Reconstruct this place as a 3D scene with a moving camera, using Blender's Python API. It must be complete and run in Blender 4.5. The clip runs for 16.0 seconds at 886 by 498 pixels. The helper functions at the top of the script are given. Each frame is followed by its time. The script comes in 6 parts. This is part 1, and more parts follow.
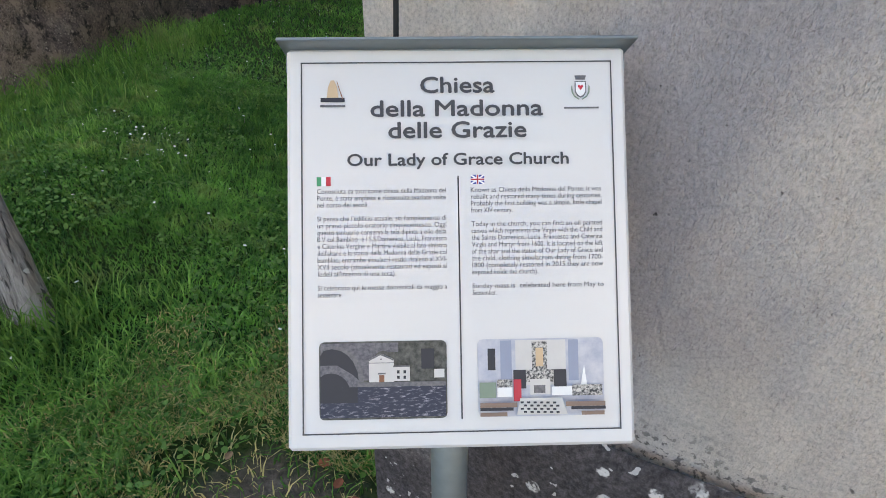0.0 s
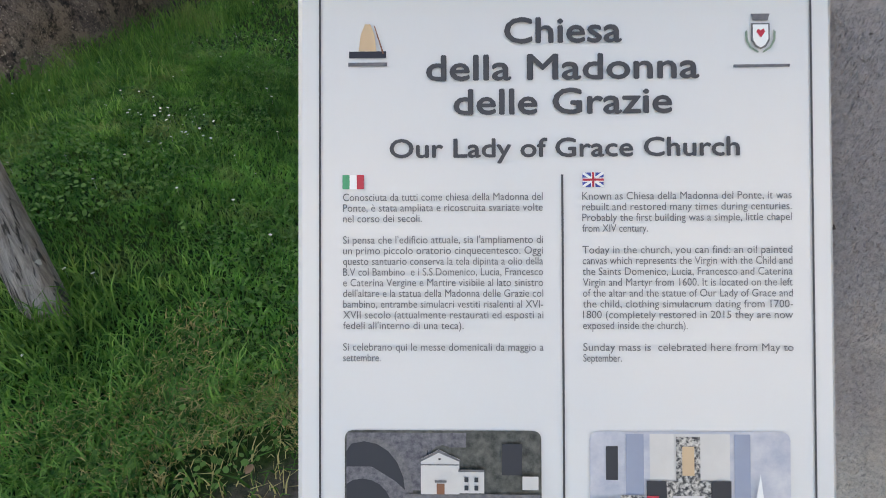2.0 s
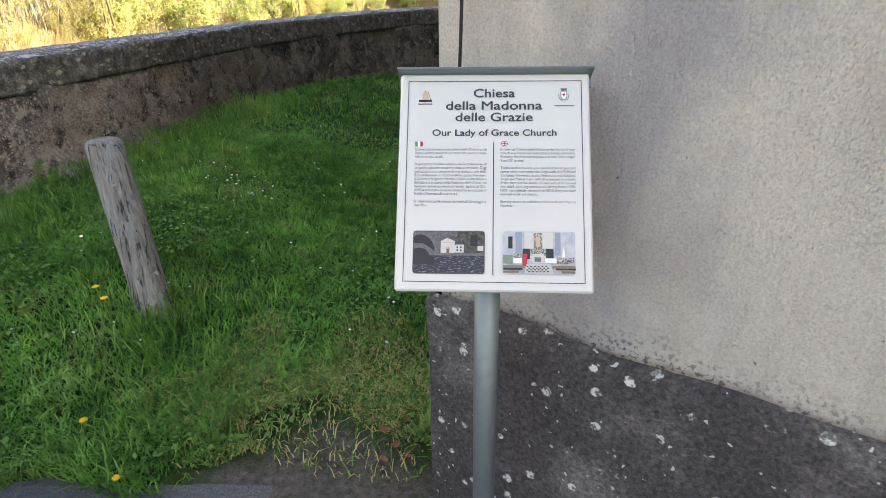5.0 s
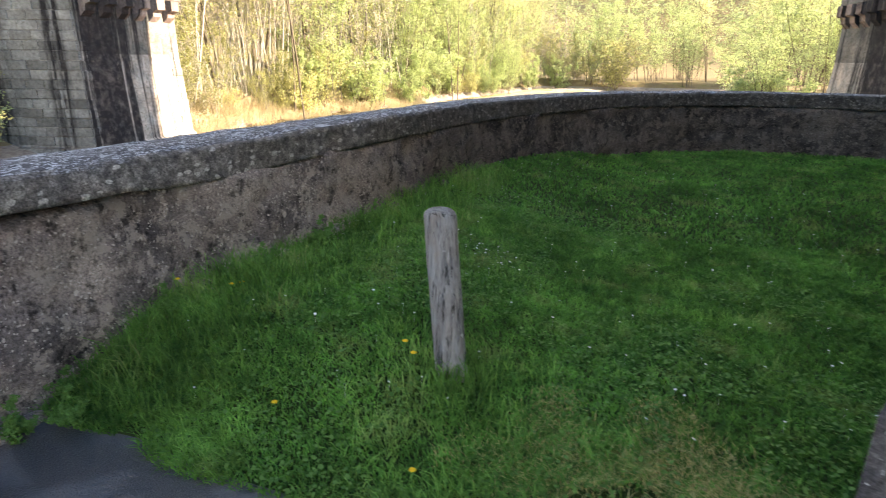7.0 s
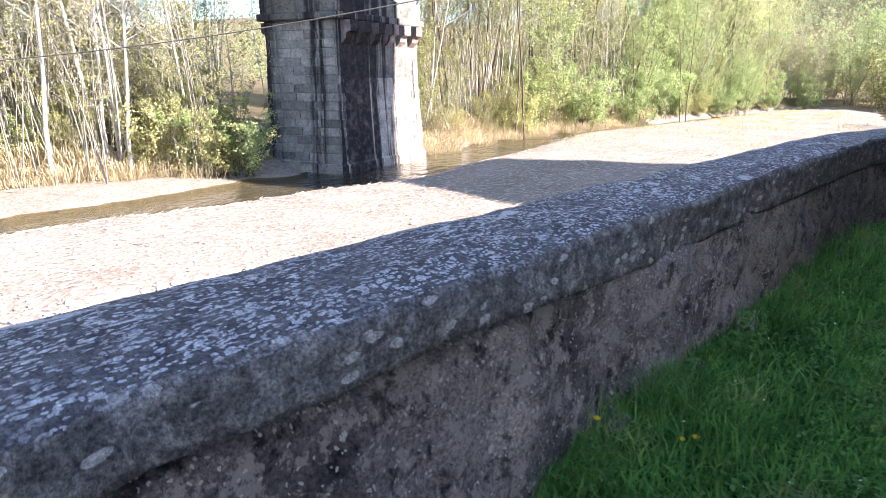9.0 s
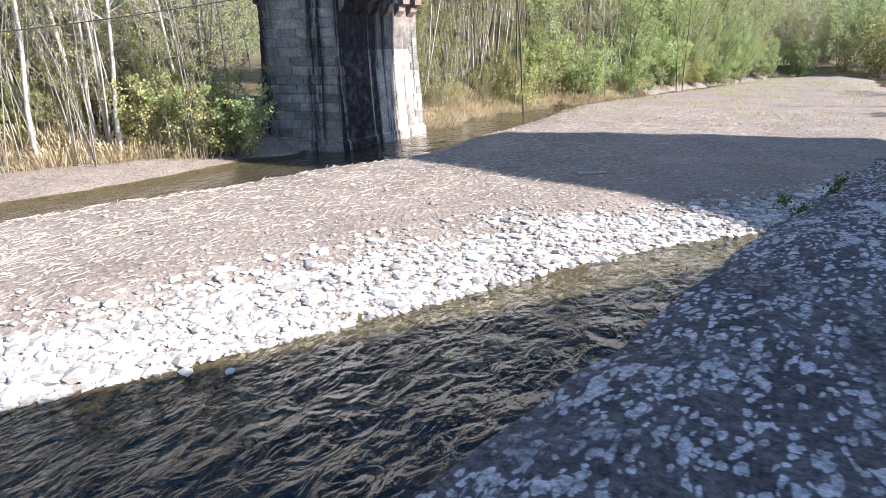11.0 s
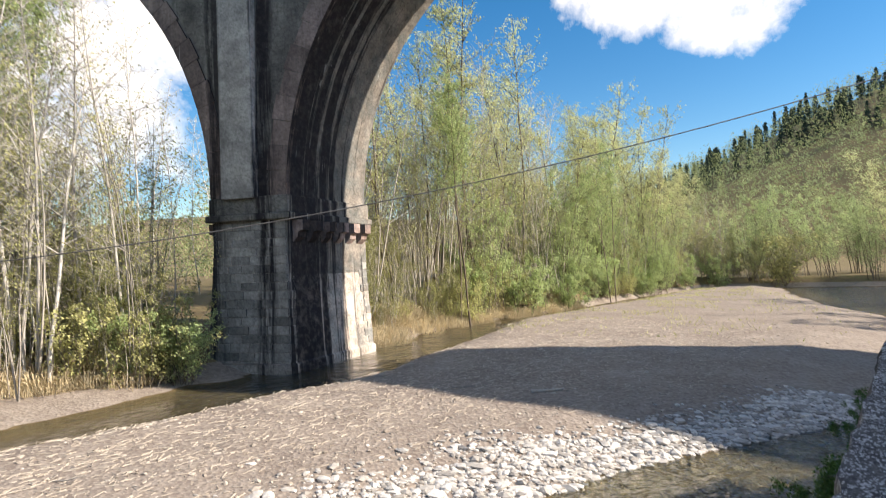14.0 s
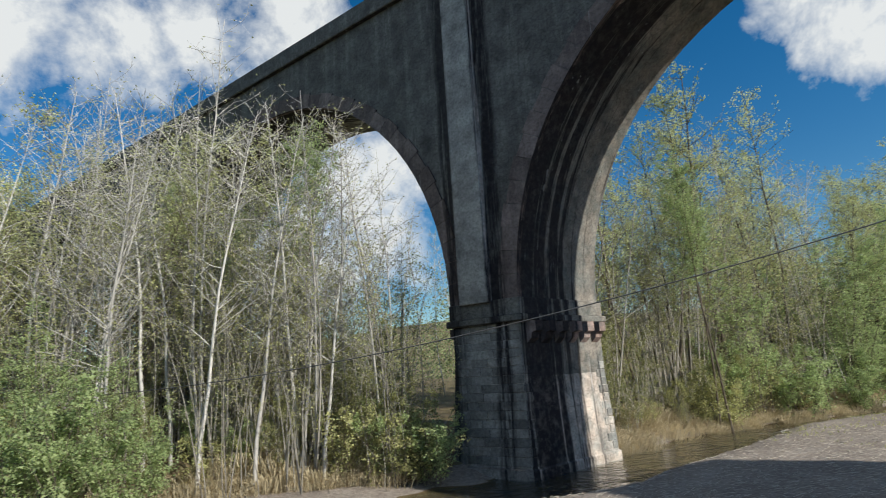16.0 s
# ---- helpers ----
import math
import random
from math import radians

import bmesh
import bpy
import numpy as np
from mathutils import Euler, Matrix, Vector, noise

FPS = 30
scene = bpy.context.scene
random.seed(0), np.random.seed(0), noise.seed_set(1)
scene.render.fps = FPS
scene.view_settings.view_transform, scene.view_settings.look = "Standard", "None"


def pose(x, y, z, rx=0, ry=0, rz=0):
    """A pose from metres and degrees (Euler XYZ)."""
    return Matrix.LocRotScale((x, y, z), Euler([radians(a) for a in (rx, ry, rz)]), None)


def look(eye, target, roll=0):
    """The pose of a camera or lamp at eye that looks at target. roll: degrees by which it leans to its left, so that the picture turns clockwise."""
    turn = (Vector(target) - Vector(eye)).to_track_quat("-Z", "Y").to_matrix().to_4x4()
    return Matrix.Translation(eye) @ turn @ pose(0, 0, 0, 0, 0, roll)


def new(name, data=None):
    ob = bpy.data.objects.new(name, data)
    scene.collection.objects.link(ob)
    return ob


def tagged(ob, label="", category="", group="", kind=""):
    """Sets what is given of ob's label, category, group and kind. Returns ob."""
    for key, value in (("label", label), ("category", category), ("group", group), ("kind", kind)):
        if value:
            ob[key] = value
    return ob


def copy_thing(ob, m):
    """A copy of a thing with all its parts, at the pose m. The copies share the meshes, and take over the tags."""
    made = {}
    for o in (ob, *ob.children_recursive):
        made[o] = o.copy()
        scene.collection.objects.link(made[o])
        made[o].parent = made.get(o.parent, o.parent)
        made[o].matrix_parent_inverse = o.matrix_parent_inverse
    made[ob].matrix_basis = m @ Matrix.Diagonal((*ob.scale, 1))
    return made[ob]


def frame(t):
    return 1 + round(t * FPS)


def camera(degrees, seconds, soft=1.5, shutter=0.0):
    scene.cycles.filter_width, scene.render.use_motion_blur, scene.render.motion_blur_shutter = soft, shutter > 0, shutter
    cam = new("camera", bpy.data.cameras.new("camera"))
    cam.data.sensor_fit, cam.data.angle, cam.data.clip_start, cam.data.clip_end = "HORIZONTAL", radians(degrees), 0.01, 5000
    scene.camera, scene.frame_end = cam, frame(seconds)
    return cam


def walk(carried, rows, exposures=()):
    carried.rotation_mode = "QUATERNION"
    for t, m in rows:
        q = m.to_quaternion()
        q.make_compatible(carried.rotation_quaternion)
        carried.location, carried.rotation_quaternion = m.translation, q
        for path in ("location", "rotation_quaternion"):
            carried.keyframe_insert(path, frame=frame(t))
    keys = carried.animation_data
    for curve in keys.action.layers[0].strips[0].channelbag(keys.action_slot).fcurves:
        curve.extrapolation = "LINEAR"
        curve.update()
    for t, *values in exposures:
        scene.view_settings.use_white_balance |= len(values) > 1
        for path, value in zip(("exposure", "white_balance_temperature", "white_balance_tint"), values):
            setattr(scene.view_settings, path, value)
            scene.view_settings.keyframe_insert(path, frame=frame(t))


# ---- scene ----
cam = camera(74.9, 16.0, 0.75, 0.2)
ROWS = [
    (0.0, -0.002, 0.004, 1.701, 57.71, -0.07, -0.29),
    (0.5, -0.013, 0.015, 1.696, 57.74, 0.56, 0.59),
    (1.0, 0.004, 0.031, 1.686, 57.80, 0.68, 2.54),
    (1.5, -0.025, 0.118, 1.652, 57.67, 0.84, 3.35),
    (2.0, -0.050, 0.231, 1.607, 56.07, 0.98, 2.46),
    (2.5, -0.049, 0.270, 1.580, 54.32, 1.55, 2.03),
    (3.0, -0.059, 0.278, 1.567, 54.07, 1.75, 1.97),
    (5.5, 0.020, -0.804, 1.774, 67.28, -0.46, 6.61),
    (6.0, -0.077, -0.923, 1.813, 68.86, -1.83, 8.77),
    (6.5, -0.475, -0.942, 1.838, 71.29, -1.74, 10.37),
    (7.0, -0.936, -0.810, 1.812, 71.61, -0.63, 18.15),
    (7.5, -1.407, -0.590, 1.835, 72.48, -0.65, 23.25),
    (8.0, -1.949, -0.435, 1.834, 72.93, -0.28, 25.84),
    (8.5, -2.460, -0.289, 1.808, 73.12, 0.58, 31.93),
    (9.0, -2.943, -0.088, 1.825, 73.35, 0.24, 37.55),
    (11.5, -4.605, 0.134, 1.631, 70.09, 1.32, 33.97),
    (12.0, -4.765, 0.244, 1.602, 70.18, 0.66, 27.61),
    (12.5, -4.785, 0.261, 1.654, 74.44, 1.19, 24.46),
    (13.0, -4.775, 0.212, 1.750, 78.53, 1.01, 24.15),
    (13.5, -4.661, 0.124, 1.907, 83.85, 1.50, 25.84),
    (14.0, -4.542, 0.010, 2.030, 91.51, 2.03, 30.51),
    (14.5, -4.476, -0.029, 2.128, 97.89, 2.43, 34.74),
    (15.0, -4.433, -0.032, 2.113, 101.44, 2.92, 40.84),
    (15.5, -4.433, -0.017, 2.117, 102.92, 2.88, 45.87),
    (16.0, -4.447, 0.012, 2.120, 102.23, 3.41, 53.47),
]
EXPOSURES = [(0.0, 2.52, 9600, 18), (1.5, 2.42, 9600, 18), (3.0, 2.25, 9600, 18), (5.5, 2.67, 10200, 16), (6.5, 2.67, 9600, 15), (7.0, 2.42, 9000, 17), (7.5, 2.67, 8000, 20), (8.0, 2.62, 7500, 18), (8.5, 2.22, 7200, 20), (9.0, 2.07, 6700, 20), (11.5, 1.18, 6300, 15), (12.0, 1.28, 6400, 14), (13.0, 1.23, 6900, 13), (14.0, 0.93, 7300, 14), (14.5, 0.63, 7000, 11), (15.0, 0.28, 6700, 8), (16.0, 0.08, 6500, 6)]
walk(cam, [(t, pose(x, y, z, rx, ry, rz)) for t, x, y, z, rx, ry, rz in ROWS], EXPOSURES)

# ---- light ----
SUN_EL, SUN_AZ = 32.0, 19.7  # height of the sun; its bearing, degrees from +x towards +y
sun_to = Vector((math.cos(radians(SUN_AZ)) * math.cos(radians(SUN_EL)), math.sin(radians(SUN_AZ)) * math.cos(radians(SUN_EL)), math.sin(radians(SUN_EL))))
sun = new("sun", bpy.data.lights.new("sun", "SUN"))
sun.data.energy, sun.data.angle, sun.data.color = 5.0, radians(0.53), (1.0, 0.94, 0.85)
sun.matrix_world = look((0, 0, 60), Vector((0, 0, 60)) - sun_to)

world = bpy.data.worlds.new("sky")
scene.world = world
world.use_nodes = True
wt = world.node_tree
wt.nodes.clear()


def wnode(kind, **kw):
    n = wt.nodes.new(kind)
    for k, v in kw.items():
        n.inputs[k].default_value = v
    return n


sky = wt.nodes.new("ShaderNodeTexSky")
sky.sky_type, sky.sun_disc = "NISHITA", False
sky.sun_elevation, sky.sun_rotation = radians(SUN_EL), radians(90 - SUN_AZ)
sky.ozone_density, sky.dust_density, sky.air_density = 2.2, 0.15, 1.0
wbg = wt.nodes.new("ShaderNodeBackground")
wbg.inputs["Strength"].default_value = 0.1
wout = wt.nodes.new("ShaderNodeOutputWorld")
wco = wt.nodes.new("ShaderNodeTexCoord")
# broken cumulus, noise over the directions of view
wnoise = wnode("ShaderNodeTexNoise", Scale=8.0, Detail=9.0, Roughness=0.62, Distortion=0.15)
wt.links.new(wco.outputs["Generated"], wnoise.inputs["Vector"])


def wmath(op, a, b):
    n = wt.nodes.new("ShaderNodeMath")
    n.operation = op
    for s_, v_ in zip(n.inputs, (a, b)):
        if isinstance(v_, (int, float)):
            s_.default_value = v_
        else:
            wt.links.new(v_, s_)
    return n.outputs[0]


# cumulus heaps: bearing to the left of +y, height and half-width in degrees
field = 0.0
for az, el, half in ((15, 27.5, 5), (9.5, 26.5, 6), (2, 24.5, 5.5), (5.5, 20.5, 3), (-6, 26, 5), (95, 30, 8), (84, 29, 5), (76, 33, 5), (68, 33, 6), (60, 18, 8), (66, 13, 6), (120, 40, 14), (-40, 35, 15), (-90, 50, 18), (170, 35, 14), (-150, 30, 16), (60, 60, 10)):
    c = Vector((-math.sin(radians(az)) * math.cos(radians(el)), math.cos(radians(az)) * math.cos(radians(el)), math.sin(radians(el))))
    dot = wt.nodes.new("ShaderNodeVectorMath")
    dot.operation = "DOT_PRODUCT"
    dot.inputs[1].default_value = c
    wt.links.new(wco.outputs["Generated"], dot.inputs[0])
    lo = math.cos(radians(half * 1.6))
    heap = wmath("MAXIMUM", wmath("DIVIDE", wmath("SUBTRACT", dot.outputs["Value"], lo), 1 - lo), 0.0)
    field = wmath("MAXIMUM", field, heap)
field = wmath("ADD", field, wmath("MULTIPLY", wmath("SUBTRACT", wnoise.outputs["Fac"], 0.5), 2.2))
wramp = wt.nodes.new("ShaderNodeValToRGB")
wramp.color_ramp.elements[0].position, wramp.color_ramp.elements[1].position = 0.5, 1.0
wt.links.new(field, wramp.inputs[0])
wmix = wt.nodes.new("ShaderNodeMixRGB")
wmix.inputs[2].default_value = (7.5, 7.6, 7.8, 1)
wt.links.new(wramp.outputs[0], wmix.inputs[0])
whue = wnode("ShaderNodeHueSaturation", Saturation=1.42)
wt.links.new(sky.outputs[0], whue.inputs["Color"])
wt.links.new(whue.outputs[0], wmix.inputs[1])
wt.links.new(wmix.outputs[0], wbg.inputs[0])
wt.links.new(wbg.outputs[0], wout.inputs[0])


# ---- materials ----
class Mat:
    """A node material with short helpers."""

    def __init__(self, name, rough=0.8, metal=0.0, spec=0.4):
        self.m = bpy.data.materials.new(name)
        self.m.use_nodes = True
        self.t = self.m.node_tree
        self.b = self.t.nodes["Principled BSDF"]
        self.b.inputs["Roughness"].default_value = rough
        self.b.inputs["Metallic"].default_value = metal
        self.b.inputs["Specular IOR Level"].default_value = spec
        self.co = self.t.nodes.new("ShaderNodeTexCoord").outputs["Object"]

    def link(self, a, b):
        self.t.links.new(a, b)

    def coords(self, scale=(1, 1, 1)):
        n = self.t.nodes.new("ShaderNodeMapping")
        n.inputs["Scale"].default_value = scale
        self.link(self.co, n.inputs[0])
        return n.outputs[0]

    def world_coords(self, scale=(1, 1, 1)):
        g = self.t.nodes.new("ShaderNodeNewGeometry")
        n = self.t.nodes.new("ShaderNodeMapping")
        n.inputs["Scale"].default_value = scale
        self.link(g.outputs["Position"], n.inputs[0])
        return n.outputs[0]

    def noise(self, scale, detail=4, rough=0.55, vec=None, distort=0.0):
        n = self.t.nodes.new("ShaderNodeTexNoise")
        n.inputs["Scale"].default_value, n.inputs["Detail"].default_value = scale, detail
        n.inputs["Roughness"].default_value, n.inputs["Distortion"].default_value = rough, distort
        self.link(vec or self.world_coords(), n.inputs["Vector"])
        return n.outputs["Fac"]

    def voronoi(self, scale, vec=None, out="Distance", feature="F1", rand=1.0):
        n = self.t.nodes.new("ShaderNodeTexVoronoi")
        n.feature = feature
        n.inputs["Scale"].default_value = scale
        n.inputs["Randomness"].default_value = rand
        self.link(vec or self.world_coords(), n.inputs["Vector"])
        return n.outputs[out]

    def warp(self, scale, amount, stretch=(1, 1, 1)):
        """Coordinates pushed about by noise, for ragged outlines."""
        n = self.t.nodes.new("ShaderNodeTexNoise")
        n.inputs["Scale"].default_value, n.inputs["Detail"].default_value = scale, 4
        v = self.world_coords(stretch)
        self.link(v, n.inputs["Vector"])
        a = self.t.nodes.new("ShaderNodeVectorMath")
        a.operation = "MULTIPLY_ADD"
        a.inputs[1].default_value = (amount,) * 3
        self.link(n.outputs["Color"], a.inputs[0])
        self.link(v, a.inputs[2])
        return a.outputs[0]

    def flecks(self, scale, share, radius, vec):
        """Crisp separate spots: a share of the cells, each up to radius of its cell."""
        d = self.voronoi(scale, vec)
        pick = self.ramp(self.voronoi(scale, vec, "Color"), (1 - share - 0.01, 0.0), (1 - share + 0.01, 1.0))
        return self.math("MULTIPLY", pick, self.ramp(d, (radius, 1.0), (radius + 0.06, 0.0)))

    def ramp(self, fac, *stops):
        n = self.t.nodes.new("ShaderNodeValToRGB")
        e = n.color_ramp.elements
        while len(e) < len(stops):
            e.new(0.5)
        for s, (p, c) in zip(e, stops):
            s.position = p
            s.color = (*c, 1) if isinstance(c, tuple) else (c, c, c, 1)
        self.link(fac, n.inputs[0])
        return n.outputs[0]

    def mix(self, fac, a, b, mode="MIX"):
        n = self.t.nodes.new("ShaderNodeMixRGB")
        n.blend_type = mode
        for s, v in ((n.inputs[0], fac), (n.inputs[1], a), (n.inputs[2], b)):
            if isinstance(v, (int, float)):
                s.default_value = v if s == n.inputs[0] else (v, v, v, 1)
            elif isinstance(v, tuple):
                s.default_value = (*v, 1)
            else:
                self.link(v, s)
        return n.outputs[0]

    def math(self, op, a, b=0.0):
        n = self.t.nodes.new("ShaderNodeMath")
        n.operation = op
        for s, v in ((n.inputs[0], a), (n.inputs[1], b)):
            if isinstance(v, (int, float)):
                s.default_value = v
            else:
                self.link(v, s)
        return n.outputs[0]

    def rand(self):
        return self.t.nodes.new("ShaderNodeObjectInfo").outputs["Random"]

    def island(self):
        return self.t.nodes.new("ShaderNodeNewGeometry").outputs["Random Per Island"]

    def z(self):
        n = self.t.nodes.new("ShaderNodeSeparateXYZ")
        self.link(self.world_coords(), n.inputs[0])
        return n.outputs[2]

    def color(self, c):
        if isinstance(c, tuple):
            self.b.inputs["Base Color"].default_value = (*c, 1)
        else:
            self.link(c, self.b.inputs["Base Color"])

    def rough(self, c):
        self.link(c, self.b.inputs["Roughness"])

    def bump(self, h, strength=0.4, dist=0.02):
        n = self.t.nodes.new("ShaderNodeBump")
        n.inputs["Strength"].default_value, n.inputs["Distance"].default_value = strength, dist
        self.link(h, n.inputs["Height"])
        if self.b.inputs["Normal"].is_linked:
            self.link(self.b.inputs["Normal"].links[0].from_socket, n.inputs["Normal"])
        self.link(n.outputs[0], self.b.inputs["Normal"])


NB_X, NB_Y, PITCH_ALL = -math.sin(radians(15)), math.cos(radians(15)), 2 * 16.83 + 4.29  # the viaduct's crosswise axis and the pitch of its piers


def mat_plain(name, c, rough=0.6, metal=0.0, var=0.12, scale=30.0):
    m = Mat(name, rough, metal)
    f = m.noise(scale, 4)
    m.color(m.mix(f, tuple(v * (1 - var) for v in c), tuple(min(1, v * (1 + var)) for v in c)))
    return m.m


def mat_parapet():
    m = Mat("old_render_wall", 0.95, spec=0.2)
    c = m.ramp(m.noise(1.6, 6, 0.65), (0.34, (0.065, 0.06, 0.064)), (0.5, (0.21, 0.19, 0.188)), (0.7, (0.42, 0.375, 0.34)))
    c = m.mix(1.0, c, m.ramp(m.noise(55, 7, 0.8), (0.36, 0.35), (0.5, 1.0), (0.62, 1.6)), "MULTIPLY")
    flaked = m.ramp(m.noise(7, 6, 0.75), (0.53, 0.0), (0.57, 1.0))
    c = m.mix(m.math("MULTIPLY", flaked, 0.8), c, m.mix(m.noise(40, 5, 0.7), (0.3, 0.265, 0.24), (0.56, 0.52, 0.48)))
    holes = m.ramp(m.noise(8, 5, 0.7), (0.36, 0.25), (0.46, 1.0))
    c = m.mix(1.0, c, holes, "MULTIPLY")
    ragged = m.warp(20, 0.05)
    patch = m.ramp(m.noise(2.2, 3), (0.36, 0.3), (0.55, 1.0))
    for scale, share, radius in ((26, 0.13, 0.28), (55, 0.26, 0.34), (9, 0.1, 0.24)):
        c = m.mix(m.math("MULTIPLY", m.flecks(scale, share, radius, ragged), patch), c, m.mix(m.noise(60, 3), (0.42, 0.4, 0.37), (0.74, 0.72, 0.68)))
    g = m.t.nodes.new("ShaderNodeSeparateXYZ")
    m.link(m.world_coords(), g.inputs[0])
    # the colour goes darker along the far stretch of the wall
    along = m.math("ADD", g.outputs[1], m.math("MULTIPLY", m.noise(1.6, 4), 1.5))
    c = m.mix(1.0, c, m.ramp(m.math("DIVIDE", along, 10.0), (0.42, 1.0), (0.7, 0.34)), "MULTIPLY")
    m.color(m.mix(1.0, c, (1.08, 1.0, 0.95), "MULTIPLY"))
    m.bump(m.noise(45, 5, 0.7), 1.0, 0.018)
    m.bump(m.noise(7, 6, 0.75), 0.8, 0.03)
    return m.m


def mat_coping():
    m = Mat("lichened_coping", 0.9, spec=0.25)
    base = m.ramp(m.noise(9, 6, 0.7), (0.3, (0.05, 0.05, 0.058)), (0.6, (0.15, 0.145, 0.15)))
    ragged = m.warp(30, 0.035, (1, 0.55, 1))
    big = m.ramp(m.noise(3.4, 4, 0.65, distort=0.4), (0.36, 0.25), (0.5, 1.0))
    pale = m.mix(m.noise(60, 4), (0.36, 0.37, 0.4), (0.62, 0.63, 0.65))
    c = base
    for scale, share, radius in ((85, 0.5, 0.46), (46, 0.36, 0.4)):
        c = m.mix(m.math("MULTIPLY", m.flecks(scale, share, radius, ragged), big), c, pale)
    sheet = m.ramp(m.noise(6, 5, 0.7, m.warp(14, 0.12, (1, 0.5, 1))), (0.6, 0.0), (0.615, 1.0))
    c = m.mix(sheet, c, m.mix(m.noise(50, 4), (0.4, 0.41, 0.43), (0.56, 0.57, 0.58)))
    n = m.t.nodes.new("ShaderNodeSeparateXYZ")
    g = m.t.nodes.new("ShaderNodeNewGeometry")
    m.link(g.outputs["True Normal"], n.inputs[0])
    top = m.ramp(n.outputs[2], (0.62, 0.0), (0.85, 1.0))
    side = m.ramp(m.noise(13, 7, 0.78, distort=0.3), (0.34, (0.06, 0.055, 0.054)), (0.5, (0.19, 0.175, 0.165)), (0.64, (0.44, 0.41, 0.38)))
    side = m.mix(m.flecks(24, 0.3, 0.34, ragged), side, (0.55, 0.53, 0.5))
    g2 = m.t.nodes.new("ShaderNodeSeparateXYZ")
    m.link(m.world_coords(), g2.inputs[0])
    # sides get darker with distance, as the wall below does
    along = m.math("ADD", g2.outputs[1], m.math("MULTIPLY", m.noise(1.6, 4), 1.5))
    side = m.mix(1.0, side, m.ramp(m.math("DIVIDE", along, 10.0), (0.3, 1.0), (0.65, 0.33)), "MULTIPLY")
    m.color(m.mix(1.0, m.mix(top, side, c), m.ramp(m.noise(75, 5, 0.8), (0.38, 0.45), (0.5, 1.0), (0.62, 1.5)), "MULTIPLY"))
    m.bump(m.noise(70, 5, 0.75), 0.8, 0.012)
    m.bump(m.noise(8, 5, 0.7, distort=0.8), 0.6, 0.03)
    return m.m


def mat_plaster():
    m = Mat("church_plaster", 0.92, spec=0.25)
    c = m.ramp(m.noise(1.1, 4, 0.6), (0.3, (0.71, 0.63, 0.565)), (0.5, (0.76, 0.69, 0.625)), (0.72, (0.7, 0.59, 0.49)))
    grey = m.ramp(m.noise(1.7, 5, 0.65, m.world_coords((1, 1, 0.5)), 0.4), (0.58, 0.0), (0.78, 0.3))
    c = m.mix(grey, c, (0.42, 0.42, 0.45))
    # a tongue of grey algae down the wall near its corner
    g = m.t.nodes.new("ShaderNodeSeparateXYZ")
    m.link(m.world_coords(), g.inputs[0])
    along = m.math("ADD", g.outputs[0], m.math("MULTIPLY", m.math("SUBTRACT", g.outputs[2], 1.2), -0.12))
    d = m.math("ADD", m.math("ABSOLUTE", m.math("SUBTRACT", along, 0.3)), m.math("MULTIPLY", m.math("SUBTRACT", m.noise(3.4, 5, 0.65), 0.5), 0.6))
    c = m.mix(m.ramp(d, (0.02, 0.7), (0.24, 0.0)), c, (0.38, 0.38, 0.42))
    speck = m.ramp(m.noise(48, 3, 0.6), (0.24, 0.25), (0.29, 1.0))
    c = m.mix(1.0, c, speck, "MULTIPLY")
    foot = m.math("ADD", g.outputs[2], m.math("MULTIPLY", m.noise(6, 4, 0.65), -0.22))
    dots = m.math("MULTIPLY", m.ramp(m.noise(85, 4, 0.65), (0.54, 0.0), (0.59, 1.0)), m.ramp(foot, (0.72, 1.0), (0.84, 0.0)))
    c = m.mix(m.math("MULTIPLY", dots, 0.8), c, (0.09, 0.085, 0.08))
    streak = m.ramp(m.noise(7, 4, 0.6, m.world_coords((1, 1, 0.16))), (0.35, 0.86), (0.6, 1.0))
    c = m.mix(1.0, c, streak, "MULTIPLY")
    c = m.mix(1.0, c, m.ramp(m.noise(170, 4, 0.75), (0.3, 0.72), (0.5, 1.0), (0.68, 1.16)), "MULTIPLY")
    m.color(c)
    m.bump(m.noise(120, 5, 0.75), 0.9, 0.012)
    m.bump(m.noise(32, 4, 0.65, m.world_coords((1, 1, 0.45))), 0.8, 0.02)
    return m.m


def mat_plinth():
    m = Mat("church_plinth_cement", 0.93, spec=0.25)
    c = m.ramp(m.noise(2.4, 5, 0.65), (0.3, (0.045, 0.042, 0.045)), (0.52, (0.075, 0.068, 0.07)), (0.68, (0.17, 0.157, 0.155)))
    c = m.mix(1.0, c, m.ramp(m.noise(75, 6, 0.8), (0.34, 0.4), (0.5, 1.0), (0.66, 1.8)), "MULTIPLY")
    l = m.ramp(m.math("ADD", m.voronoi(13), m.math("MULTIPLY", m.noise(60, 3), 0.25)), (0.0, 1.0), (0.3, 1.0), (0.34, 0.0))
    l = m.math("MULTIPLY", l, m.ramp(m.noise(5.5, 5, 0.7, distort=0.5), (0.46, 0.0), (0.51, 1.0)))
    l = m.math("MULTIPLY", l, m.ramp(m.noise(70, 3), (0.4, 0.1), (0.5, 1.0)))
    c = m.mix(l, c, (0.62, 0.62, 0.6))
    c = m.mix(m.flecks(70, 0.14, 0.3, m.warp(30, 0.04)), c, (0.5, 0.49, 0.48))
    m.color(c)
    m.bump(m.noise(70, 5, 0.7), 0.8, 0.01)
    return m.m


